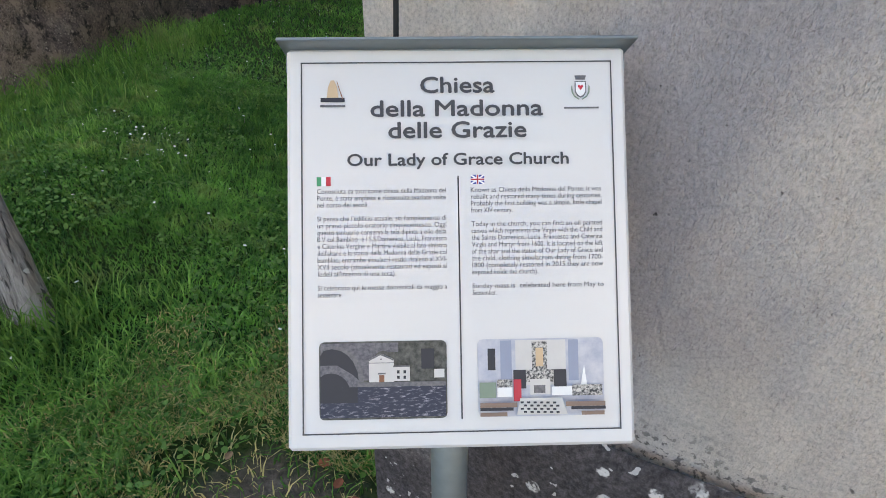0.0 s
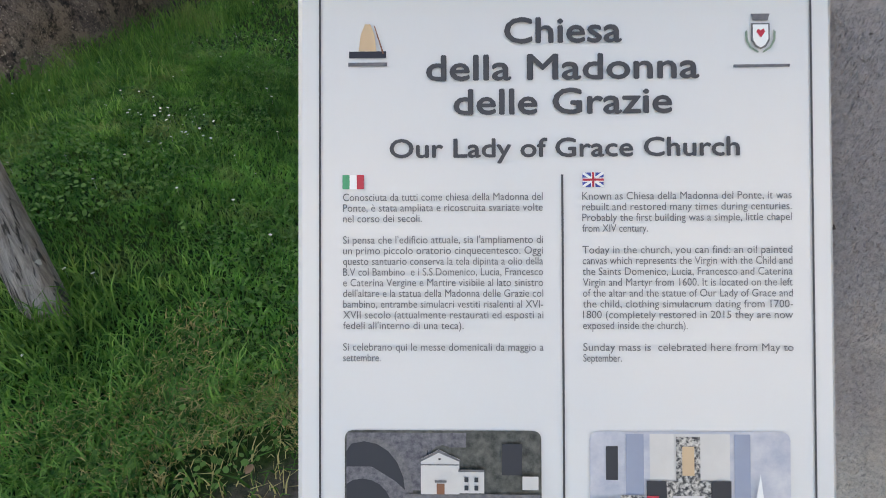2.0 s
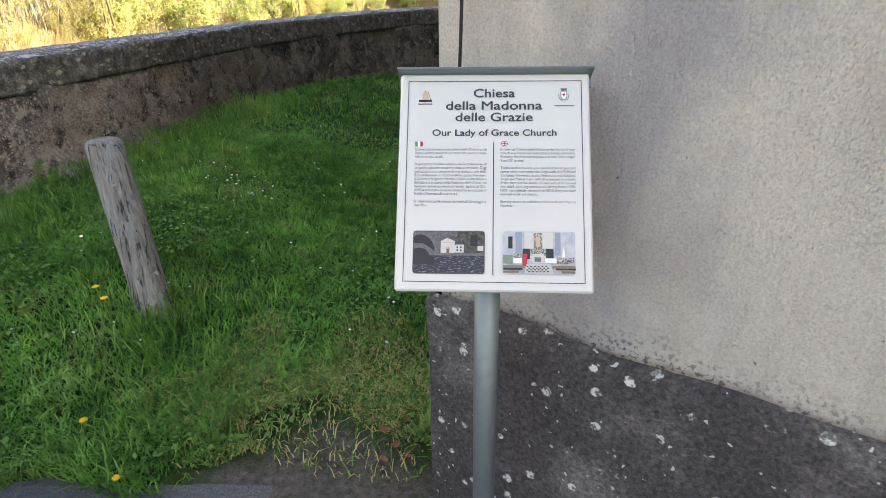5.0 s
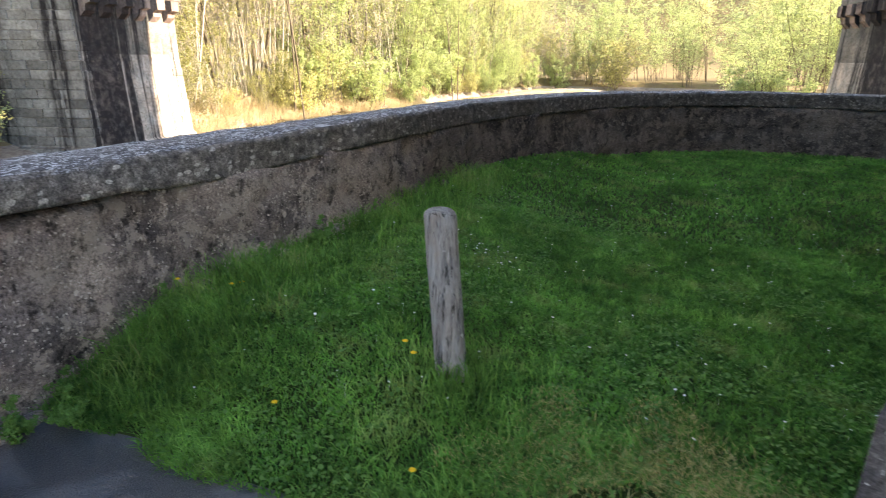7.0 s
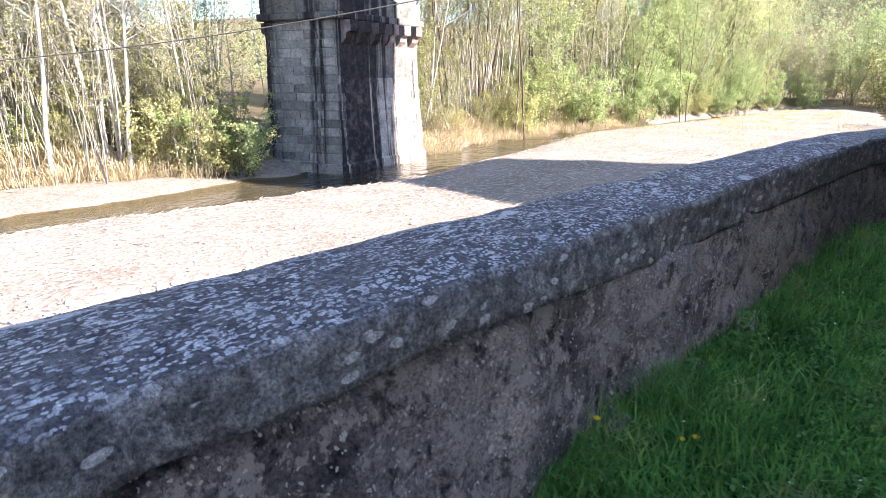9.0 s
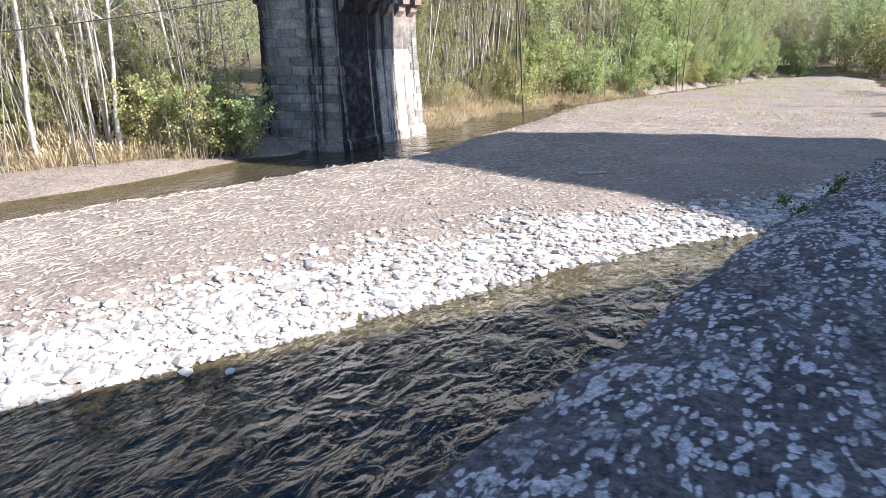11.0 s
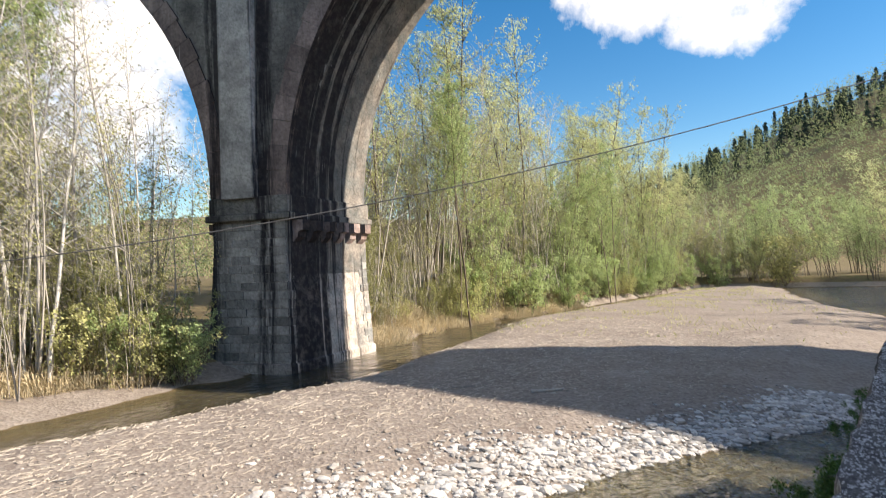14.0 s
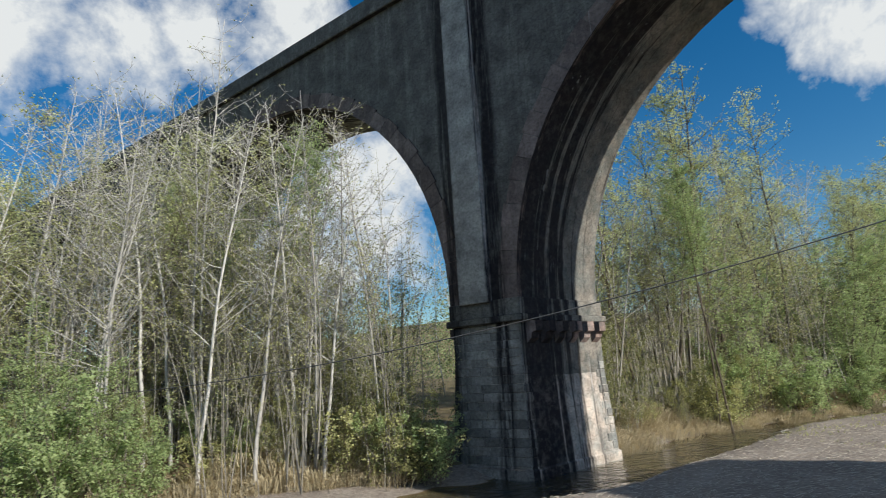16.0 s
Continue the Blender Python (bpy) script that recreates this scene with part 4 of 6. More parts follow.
print_rect("flag_field", 0.5357, 0.3253, 0.5749, 0.3485, FLAT["blue"], 0.0012)


def print_poly(name, pts, material, lift):
    bm = bmesh.new()
    bm.faces.new([bm.verts.new(uv(u, v, lift)) for u, v in pts])
    return part(name, bm, material, sign)


for q in (((0.5357, 0.3253), (0.54, 0.3253), (0.5749, 0.346), (0.5749, 0.3485), (0.5706, 0.3485), (0.5357, 0.3278)), ((0.5749, 0.3253), (0.5706, 0.3253), (0.5357, 0.346), (0.5357, 0.3485), (0.54, 0.3485), (0.5749, 0.3278))):
    print_poly("flag_saltire", q, FLAT["white"], 0.0015)
print_rect("flag_cross", 0.5513, 0.3253, 0.5593, 0.3485, FLAT["white"], 0.0018)
print_rect("flag_cross", 0.5357, 0.3335, 0.5749, 0.3403, FLAT["white"], 0.0018)
print_rect("flag_bar", 0.5533, 0.3253, 0.5573, 0.3485, FLAT["red"], 0.0021)
print_rect("flag_bar", 0.5357, 0.3351, 0.5749, 0.3387, FLAT["red"], 0.0021)


def disc(u, v, r, a0=0, a1=360, squash=1.0, n=20):
    return [(u + r * math.cos(radians(a0 + (a1 - a0) * k / n)), v - r * squash * SW / SH * math.sin(radians(a0 + (a1 - a0) * k / n))) for k in range(n + (a1 - a0 < 360))]


print_poly("mark_ground", [(0.1, 0.127), (0.17, 0.127), (0.17, 0.138), (0.1, 0.138)], FLAT["dark"], 0.0013)
print_poly("mark_figure", [(0.118, 0.127), (0.122, 0.1), (0.13, 0.083), (0.14, 0.083), (0.148, 0.1), (0.152, 0.127)], FLAT["tan"], 0.0015)
print_poly("mark_staff", [(0.147, 0.086), (0.149, 0.086), (0.166, 0.131), (0.163, 0.131)], FLAT["brown"], 0.0018)
print_poly("mark_name_bar", [(0.098, 0.145), (0.172, 0.145), (0.172, 0.151), (0.098, 0.151)], FLAT["stone"], 0.0013)
print_poly("crest_shield", [(0.848, 0.09), (0.882, 0.09), (0.882, 0.118), (0.875, 0.128), (0.865, 0.132), (0.855, 0.128), (0.848, 0.118)], FLAT["stone"], 0.0013)
print_poly("crest_field", [(0.851, 0.0925), (0.879, 0.0925), (0.879, 0.116), (0.873, 0.125), (0.865, 0.129), (0.857, 0.125), (0.851, 0.116)], FLAT["white"], 0.0016)
print_poly("crest_heart", [(0.865, 0.114), (0.857, 0.104), (0.86, 0.099), (0.865, 0.102), (0.87, 0.099), (0.873, 0.104)], FLAT["red"], 0.0019)
print_poly("crest_crown", [(0.848, 0.075), (0.882, 0.075), (0.879, 0.086), (0.851, 0.086)], FLAT["stone"], 0.0013)
for side in (-1, 1):
    print_poly("crest_branch", [(0.865 + side * a, b) for a, b in ((0.024, 0.1), (0.028, 0.104), (0.027, 0.118), (0.019, 0.13), (0.004, 0.138), (0.004, 0.135), (0.017, 0.127), (0.023, 0.116))], FLAT["sage"], 0.0013)
print_poly("crest_name_bar", [(0.815, 0.1555), (0.918, 0.1555), (0.918, 0.16), (0.815, 0.16)], FLAT["stone"], 0.0013)


def photo(u0, v0, u1, v1, shapes):
    """A printed photograph as flat shapes; shapes: colour, then points in fractions of it."""
    base = print_rect("photograph", u0, v0, u1, v1, FLAT["leafy" if shapes[0] == "out" else "room"], 0.0012, None, 0.006)
    for i, (c, pts) in enumerate(shapes[1]):
        bm = bmesh.new()
        bm.faces.new([bm.verts.new(uv(u0 + (u1 - u0) * a, v0 + (v1 - v0) * b, 0.0014 + 0.0002 * i)) for a, b in ((min(0.99, max(0.01, a)), min(0.985, max(0.015, b))) for a, b in pts)])
        part("photo_shape", bm, FLAT[c], base)


def rec(a, b, c, d):
    return ((a, b), (c, b), (c, d), (a, d))


def arc_pts(cx, cy, rx, ry, n=10):
    return tuple((cx + rx * math.cos(math.pi * k / n), cy - ry * math.sin(math.pi * k / n)) for k in range(n + 1))


PH1 = [("masonry", rec(0.0, 0.02, 0.5, 0.5)), ("masonry", rec(0.4, 0.02, 0.62, 0.14)), ("wood", arc_pts(0.5, 0.4, 0.1, 0.28)), ("stone", arc_pts(0.1, 0.52, 0.25, 0.47)), ("dark", arc_pts(0.1, 0.52, 0.21, 0.43)), ("masonry", ((0.0, 0.62), (0.0, 0.3), (0.14, 0.3), (0.26, 0.42), (0.38, 0.6))), ("dark", arc_pts(0.09, 0.64, 0.15, 0.24)), ("ripple", rec(0.01, 0.58, 0.99, 0.97)), ("dark", rec(0.01, 0.58, 0.3, 0.78)), ("dark", rec(0.42, 0.16, 0.425, 0.2)),  ("stone", rec(0.3, 0.52, 0.99, 0.58)), ("dark", rec(0.8, 0.1, 0.9, 0.36)), ("wall", ((0.39, 0.52), (0.39, 0.23), (0.48, 0.15), (0.585, 0.23), (0.585, 0.52))), ("wall", rec(0.585, 0.32, 0.71, 0.51)), ("brown", rec(0.47, 0.43, 0.51, 0.52)), ("stone", ((0.38, 0.24), (0.48, 0.15), (0.595, 0.24), (0.58, 0.245), (0.48, 0.175), (0.39, 0.25))), ("stone", rec(0.39, 0.27, 0.585, 0.278)), ("dark", disc(0.485, 0.225, 0.008)), ("stone", rec(0.46, 0.4, 0.52, 0.42)), ("stone", rec(0.58, 0.31, 0.71, 0.33)), ("dark", rec(0.61, 0.44, 0.63, 0.48)), ("dark", rec(0.66, 0.44, 0.68, 0.48)), ("dark", rec(0.61, 0.37, 0.63, 0.41)), ("dark", rec(0.66, 0.37, 0.68, 0.41)), ("wall", rec(0.9, 0.36, 0.98, 0.47))]
PH2 = [("wall", rec(0.3, 0.02, 0.7, 0.6)), ("shade", rec(0.18, 0.02, 0.27, 0.55)), ("shade", rec(0.72, 0.02, 0.8, 0.55)), ("dark", rec(0.08, 0.12, 0.14, 0.4)), ("clutter", rec(0.43, 0.04, 0.55, 0.45)), ("tan", rec(0.46, 0.12, 0.52, 0.36)), ("clutter", rec(0.36, 0.4, 0.6, 0.56)), ("clutter", rec(0.15, 0.52, 0.27, 0.7)), ("dark", rec(0.28, 0.4, 0.38, 0.64)), ("dark", rec(0.6, 0.4, 0.7, 0.64)), ("wall", rec(0.41, 0.52, 0.57, 0.72)), ("stone", rec(0.44, 0.6, 0.53, 0.7)), ("red", rec(0.28, 0.52, 0.34, 0.8)), ("white", rec(0.15, 0.62, 0.27, 0.74)), ("white", rec(0.58, 0.62, 0.74, 0.73)), ("clutter", rec(0.74, 0.6, 0.98, 0.74)), ("white", ((0.81, 0.6), (0.84, 0.34), (0.86, 0.6))), ("sage", rec(0.01, 0.55, 0.14, 0.75)), ("wall", ((0.33, 0.76), (0.66, 0.76), (0.7, 0.97), (0.3, 0.97)))] + [("dark", rec(0.33 + 0.05 * i + 0.025 * (j % 2), 0.8 + 0.04 * j, 0.355 + 0.05 * i + 0.025 * (j % 2), 0.825 + 0.04 * j)) for i in range(6) for j in range(4)] + [("pew", rec(0.01, 0.8, 0.3, 0.86)), ("pew", rec(0.68, 0.8, 0.99, 0.86)), ("dark", rec(0.01, 0.86, 0.27, 0.9)), ("dark", rec(0.72, 0.86, 0.99, 0.9)), ("pew", rec(0.01, 0.92, 0.22, 0.97)), ("pew", rec(0.8, 0.92, 0.98, 0.97))]
photo(0.0909, 0.735, 0.4568, 0.925, ("out", PH1))
photo(0.5458, 0.735, 0.9107, 0.925, ("in", PH2))
# folded metal drip strip along the top
bm = bmesh.new()
box(bm, -SW / 2 - 0.006, SW / 2 + 0.008, SH / 2 - 0.001, SH / 2 + 0.003, -0.03, 0.026, bevel=0.001)
box(bm, -SW / 2 - 0.006, SW / 2 + 0.008, SH / 2 - 0.02, SH / 2 + 0.001, -0.03, -0.024)
part("drip_strip", bm, M_STEEL, sign, "folded grey metal strip")
inv = sign.matrix_world.inverted()
bm = bmesh.new()
bmesh.ops.create_cone(bm, cap_ends=True, segments=24, radius1=0.031, radius2=0.031, depth=1.5)
for v in bm.verts:
    v.co = inv @ Vector((0.014 + v.co.x - 0.004 * v.co.z, 0.635 + v.co.y, 0.57 + v.co.z))
bmesh.ops.recalc_face_normals(bm, faces=bm.faces)
part("post", bm, M_STEEL, sign, "round grey galvanised steel post", True)
bm = bmesh.new()
box(bm, -0.06, 0.06, -0.16, 0.1, -0.045, -0.0225, bevel=0.003)
part("mounting_plate", bm, M_STEEL, sign)

# ---- weathered wooden post in the lawn ----
def wooden_post():
    n, rows = 14, 16
    base, top = Vector((-1.775, 2.0, lawn_z(-1.78, 2.0) - 0.12)), Vector((-1.9, 2.11, 0.995))
    ax = top - base
    V, F = [], []
    for i in range(rows + 3):
        f = min(1, i / rows)
        shrink = (1.0, 0.93, 0.75)[max(0, i - rows)]
        c = base + ax * f + Vector((0, 0, 0.012 * max(0, i - rows)))
        for k in range(n):
            a = 2 * math.pi * k / n
            r = (0.09 - 0.004 * f) * shrink * (1 + 0.06 * math.cos(3 * a + 1) + 0.05 * math.cos(2 * a) + 0.025 * float(value_noise(k * 0.9, i * 0.6, 1.0, 5)))
            V.append(c + Vector((r * math.cos(a), r * math.sin(a), 0)))
        if i:
            for k in range(n):
                F.append(((i - 1) * n + k, (i - 1) * n + (k + 1) % n, i * n + (k + 1) % n, i * n + k))
    F.append(tuple(range((rows + 2) * n, (rows + 3) * n)))
    ob = new("wooden_post", mesh_of("wooden_post", [v - base for v in V], F, M_POST, True))
    ob.location = base
    tagged(ob, "leaning weathered grey wooden post standing in grass", "post")


wooden_post()


# ---- plants ----
class Sticks:
    """Collects tapered tubes and leaves for one plant."""

    def __init__(self, seed):
        self.r = random.Random(seed)
        self.v, self.f, self.lv, self.lf = [], [], [], []

    def tube(self, pts, r0, r1, n=4):
        b = len(self.v)
        m = len(pts)
        for i, p in enumerate(pts):
            d = (pts[min(i + 1, m - 1)] - pts[max(i - 1, 0)]).normalized()
            u = d.orthogonal().normalized()
            w = d.cross(u)
            r = r0 + (r1 - r0) * i / (m - 1)
            for k in range(n):
                a = 2 * math.pi * k / n
                self.v.append(p + (u * math.cos(a) + w * math.sin(a)) * r)
            if i:
                for k in range(n):
                    self.f.append((b + (i - 1) * n + k, b + (i - 1) * n + (k + 1) % n, b + i * n + (k + 1) % n, b + i * n + k))

    def limb(self, p, d, length, segs, wander, lift=0.0):
        pts = [p.copy()]
        for _ in range(segs):
            d = (d + Vector((self.r.gauss(0, wander), self.r.gauss(0, wander), self.r.gauss(0, wander) + lift))).normalized()
            p = p + d * (length / segs)
            pts.append(p.copy())
        return pts

    def ribbon(self, p, q, w):
        u = (q - p).cross(Vector((self.r.gauss(0, 1), self.r.gauss(0, 1), self.r.gauss(0, 1)))).normalized() * w
        b = len(self.v)
        self.v += [p - u, p + u, q]
        self.f.append((b, b + 1, b + 2))

    def leaf(self, p, size):
        r = self.r
        u = Vector((r.gauss(0, 1), r.gauss(0, 1), r.gauss(0, 0.7))).normalized()
        w = u.orthogonal().normalized()
        w.rotate(Matrix.Rotation(r.random() * 6.28, 3, u))
        b = len(self.lv)
        self.lv += [p + w * size * 0.42, p + u * size, p - w * size * 0.42]
        self.lf.append((b, b + 1, b + 2))


def make_tree(name, seed, height, stems, spread, branch, twig, leaves, leaf_size, bark, leafmat, label, droop=0.0, low=0.25, r0=0.07, fan=0.06):
    s = Sticks(seed)
    r = s.r
    for _ in range(stems):
        h = height * r.uniform(0.72, 1.0)
        a = r.random() * 6.28
        base = Vector((math.cos(a), math.sin(a), 0)) * (spread * r.random() if stems > 1 else 0)
        d = Vector((r.gauss(0, fan) + base.x * 0.05, r.gauss(0, fan) + base.y * 0.05, 1)).normalized()
        trunk = s.limb(base, d, h, 8, 0.05)
        rad = r0 * h / 12 * r.uniform(0.8, 1.2)
        s.tube(trunk, rad, rad * 0.15, 5 if stems < 3 else 3)
        nb = int(branch / stems)
        for _ in range(nb):
            f = low + (1 - low) * r.random() ** 0.85 * 0.98
            i = min(7, int(f * 8))
            p = trunk[i].lerp(trunk[i + 1], f * 8 - i)
            a = r.random() * 6.28
            bl = height * (0.07 + 0.17 * (1 - f)) * r.uniform(0.6, 1.3)
            bd = Vector((math.cos(a), math.sin(a), r.uniform(0.45, 1.1)))
            limb = s.limb(p, bd.normalized(), bl, 3, 0.16, 0.05 - droop)
            s.tube(limb, rad * 0.32 * (1.1 - f * 0.6), 0.006, 3)
            for _ in range(twig):
                j = r.randrange(0, 3)
                q = limb[j].lerp(limb[j + 1], r.random())
                td = Vector((r.gauss(0, 1), r.gauss(0, 1), r.gauss(0.35, 0.7))).normalized()
                tw = s.limb(q, td, bl * r.uniform(0.2, 0.5), 1, 0.25, -droop)
                s.ribbon(tw[0], tw[1], 0.0075)
                for _ in range(leaves):
                    w = tw[0].lerp(tw[1], r.uniform(0.1, 1.1)) + Vector((r.gauss(0, 0.08), r.gauss(0, 0.08), r.gauss(0, 0.08)))
                    s.leaf(w, leaf_size * r.uniform(0.6, 1.3))
    ob = new(name)
    tagged(ob, label, "tree" if height > 4 else "bush")
    part("trunk", mesh_of("trunk", s.v, s.f, bark, True), None, ob)
    if s.lf:
        part("crown", mesh_of("crown", s.lv, s.lf, leafmat), None, ob)
    return ob


KINDS = {
    "bare": [make_tree("birch_tree", 10 + i, 16, 1, 0, 44, 6, 1, 0.08, M_BARK_WHITE, M_LEAF_OLIVE, "slender pale-barked tree, almost bare of leaves", low=0.3, r0=0.062, fan=0.03) for i in range(3)],
    "poles": [make_tree("alder_clump", 20 + i, 11, 8, 1.6, 64, 6, 4, 0.08, M_BARK_PALE, M_LEAF_OLIVE, "thicket of thin pale upright stems on the bank", low=0.3, r0=0.045, fan=0.05) for i in range(3)],
    "young": [make_tree("poplar_tree", 30 + i, 17, 2, 0.6, 66, 8, 10, 0.095, M_BARK_BROWN, M_LEAF_YOUNG, "tall slim poplar in fresh yellow-green leaf", low=0.28, r0=0.07) for i in range(3)],
    "willow": [make_tree("willow_tree", 40 + i, 9, 7, 1.6, 84, 9, 7, 0.1, M_BARK_BROWN, M_LEAF_GREEN, "spreading willow with many stems and fresh green leaves", low=0.12, r0=0.06, fan=0.22) for i in range(3)],
    "shrub": [make_tree("green_bush", 50 + i, 3.2, 12, 0.9, 60, 7, 9, 0.085, M_BARK_BROWN, M_LEAF_GREEN, "dense green bush on the river bank", low=0.05, r0=0.06, fan=0.35) for i in range(2)],
    "brown": [make_tree("bramble_bush", 60 + i, 2.4, 16, 0.9, 70, 9, 4, 0.07, M_BARK_BROWN, M_LEAF_OLIVE, "tangled brown bush with few leaves", low=0.05, r0=0.06, fan=0.4) for i in range(2)],
}


def make_fir(seed):
    s = Sticks(seed)
    r = s.r
    h = r.uniform(11, 16)
    s.tube([Vector((0, 0, 0)), Vector((r.gauss(0, 0.3), r.gauss(0, 0.3), h))], 0.22, 0.02, 5)
    wide = r.uniform(3.2, 4.4)
    for i in range(110):
        f = 0.1 + 0.9 * (i + r.random()) / 110
        a = r.random() * 6.28
        l = (wide * (1 - f) ** 0.8 + 0.2) * r.uniform(0.35, 1.15)
        p = Vector((0, 0, h * f))
        e = p + Vector((math.cos(a) * l, math.sin(a) * l, r.uniform(-0.45, 0.2) * l))
        for _ in range(7):
            q = p.lerp(e, r.random() ** 0.6) + Vector((r.gauss(0, 0.22), r.gauss(0, 0.22), r.gauss(-0.1, 0.22)))
            s.leaf(q, r.uniform(0.4, 0.95))
    ob = new("fir_tree")
    tagged(ob, "dark green fir on the distant hillside", "tree")
    part("trunk", mesh_of("trunk", s.v, s.f, M_BARK_BROWN), None, ob)
    part("crown", mesh_of("crown", s.lv, s.lf, M_LEAF_DARK), None, ob)
    return ob


KINDS["thicket"] = [make_tree("alder_bush", 67 + i, 6.0, 11, 1.3, 90, 9, 6, 0.085, M_BARK_PALE, M_LEAF_THICKET, "dense tangled bush of pale twigs and olive leaves", low=0.05, r0=0.06, fan=0.22) for i in range(2)]
KINDS["weed"] = [make_tree("wall_weed", 65, 3.0, 9, 0.6, 56, 9, 13, 0.065, M_BARK_BROWN, M_LEAF_WEED, "dark green weed growing out of the river wall", low=0.05, r0=0.05, fan=0.4)]
KINDS["foot_weed"] = [make_tree("leafy_weed", 98, 3.0, 10, 0.9, 40, 6, 8, 0.2, M_CLOVER, M_CLOVER, "leafy green weed at the foot of the wall", low=0.1, r0=0.04, fan=0.5)]
KINDS["maple"] = [make_tree("maple_tree", 91 + i, 20, 2, 0.8, 70, 9, 22, 0.1, M_BARK_BROWN, M_LEAF_GREEN, "tall tree with a full crown of light green leaves", low=0.55, r0=0.06, fan=0.05) for i in range(1)]
KINDS["twigs"] = [make_tree("dry_weed", 95 + i, 3.0, 10, 0.5, 40, 6, 1, 0.06, M_BARK_BROWN, M_LEAF_WEED, "dry brown weed stems on the river wall", low=0.3, r0=0.03, fan=0.35) for i in range(2)]
KINDS["fir"] = [make_fir(70 + i) for i in range(3)]


def make_reeds(seed):
    r = random.Random(seed)
    V, F = [], []
    for _ in range(240):
        a, d = r.random() * 6.28, r.random() ** 0.6 * 1.25
        x, y = math.cos(a) * d, math.sin(a) * d
        h, lean = r.uniform(0.25, 1.15) * (1.15 - 0.5 * d), r.uniform(0.1, 0.9)
        b = len(V)
        t = r.random() * 6.28
        w = 0.018
        ex, ey = math.cos(a + r.gauss(0, 0.6)) * lean, math.sin(a + r.gauss(0, 0.6)) * lean
        V += [(x - w * math.cos(t), y - w * math.sin(t), -0.1), (x + w * math.cos(t), y + w * math.sin(t), -0.1), (x + ex * 0.4 + w, y + ey * 0.4, h * 0.7), (x + ex * 0.4 - w, y + ey * 0.4, h * 0.7), (x + ex, y + ey, h * r.uniform(0.6, 0.95))]
        F += [(b, b + 1, b + 2, b + 3), (b + 3, b + 2, b + 4)]
    ob = new("dry_grass_tussock", mesh_of("dry_grass_tussock", V, F, M_DRY))
    tagged(ob, "tussock of dry straw-coloured grass on the bank", "grass")
    return ob


KINDS["reed"] = [make_reeds(80), make_reeds(81)]
USED = set()


def plant(kind, x, y, scale=1.0, z=None):
    src = random.choice(KINDS[kind])
    zz = float(ground_z(x, y)) - 0.05 if z is None else z
    m = Matrix.Translation((x, y, zz)) @ Matrix.Rotation(random.random() * 6.28, 4, "Z")
    if src.name not in USED:
        USED.add(src.name)
        src.matrix_basis = m
        ob = src
    else:
        ob = copy_thing(src, m)
    k = scale * random.uniform(0.88, 1.12)
    ob.scale = (k, k, k * random.uniform(0.95, 1.1))
    ob["group"] = {"bare": "birches", "poles": "alder thicket", "young": "poplars", "willow": "willows", "shrub": "bushes", "brown": "brambles", "fir": "firs", "weed": "wall weeds", "twigs": "dry wall weeds", "maple": "maples", "foot_weed": "weeds at the wall foot", "thicket": "bank thicket", "reed": "dry grass"}[kind]


def clear_of_viaduct(x, y, k=1.0):
    q = bridge_m.inverted() @ Vector((x, y, 0))
    return not (-0.8 < q.y < WIDE + 0.8)


def scatter(kind, n, x0, x1, y0, y1, s0, s1, back=None):
    """n plants over a patch; back: least and greatest distance behind the bank's foot, in place of x."""
    for _ in range(n):
        for _ in range(20):
            y = random.uniform(y0, y1)
            x = random.uniform(x0, x1) if back is None else float(interp(y, EDGE_BANK)) - random.uniform(*back)
            if clear_of_viaduct(x, y):
                break
        plant(kind, x, y, random.uniform(s0, s1))


random.seed(5)
# downstream bank, before the viaduct
scatter("bare", 26, 0, 0, -12, 16.5, 1.0, 1.5, (0.3, 3.0))
scatter("bare", 20, 0, 0, -16, 16.5, 1.1, 1.5, (3, 12))
scatter("poles", 46, 0, 0, -16, 16.5, 0.9, 1.5, (0.8, 11))
scatter("young", 12, 0, 0, -20, 14, 1.0, 1.45, (5, 20))
scatter("willow", 7, 0, 0, -14, 3, 0.6, 0.9, (1.0, 5))
scatter("shrub", 14, 0, 0, -12, 17, 0.6, 1.1, (0.5, 3.5))
scatter("brown", 20, 0, 0, -8, 17.5, 0.9, 1.6, (0.3, 3.5))
scatter("reed", 60, 0, 0, -10, 16, 0.7, 1.4, (-0.3, 1.6))
for k, x, y, s in (("bare", -30.2, 15.2, 1.35), ("bare", -32.5, 14.5, 1.45), ("poles", -29.6, 15.8, 1.0), ("poles", -31.2, 14.2, 1.2), ("poles", -33, 13.2, 1.3), ("brown", -28.8, 16.4, 1.5), ("brown", -30, 15.0, 1.6), ("brown", -31.5, 13.6, 1.5), ("bare", -36, 8.0, 1.4), ("willow", -38, 2.0, 0.8), ("willow", -39.5, -1.0, 0.85), ("willow", -37.5, 4.2, 0.75), ("willow", -38.5, -3.5, 0.9), ("willow", -40.5, 1.0, 1.0), ("willow", -42, -4, 1.1), ("willow", -37.2, 0.3, 0.7), ("willow", -37.8, -2.2, 0.75), ("willow", -39, -6, 0.9), ("shrub", -36.6, 1.5, 1.1), ("shrub", -36.8, -1.5, 1.2)):
    plant(k, x, y, s)
for x, y, s in ((-29.2, 16.9, 0.9), (-30.6, 16.6, 1.0), (-29.6, 17.0, 0.85), (-31.8, 16.0, 1.1), (-33, 15.4, 1.1)):
    plant("shrub", x, y, s)
scatter("thicket", 13, 0, 0, 0, 16.8, 0.5, 0.9, (0.6, 5))
scatter("thicket", 8, 0, 0, 4, 16.8, 0.8, 1.2, (5, 12))
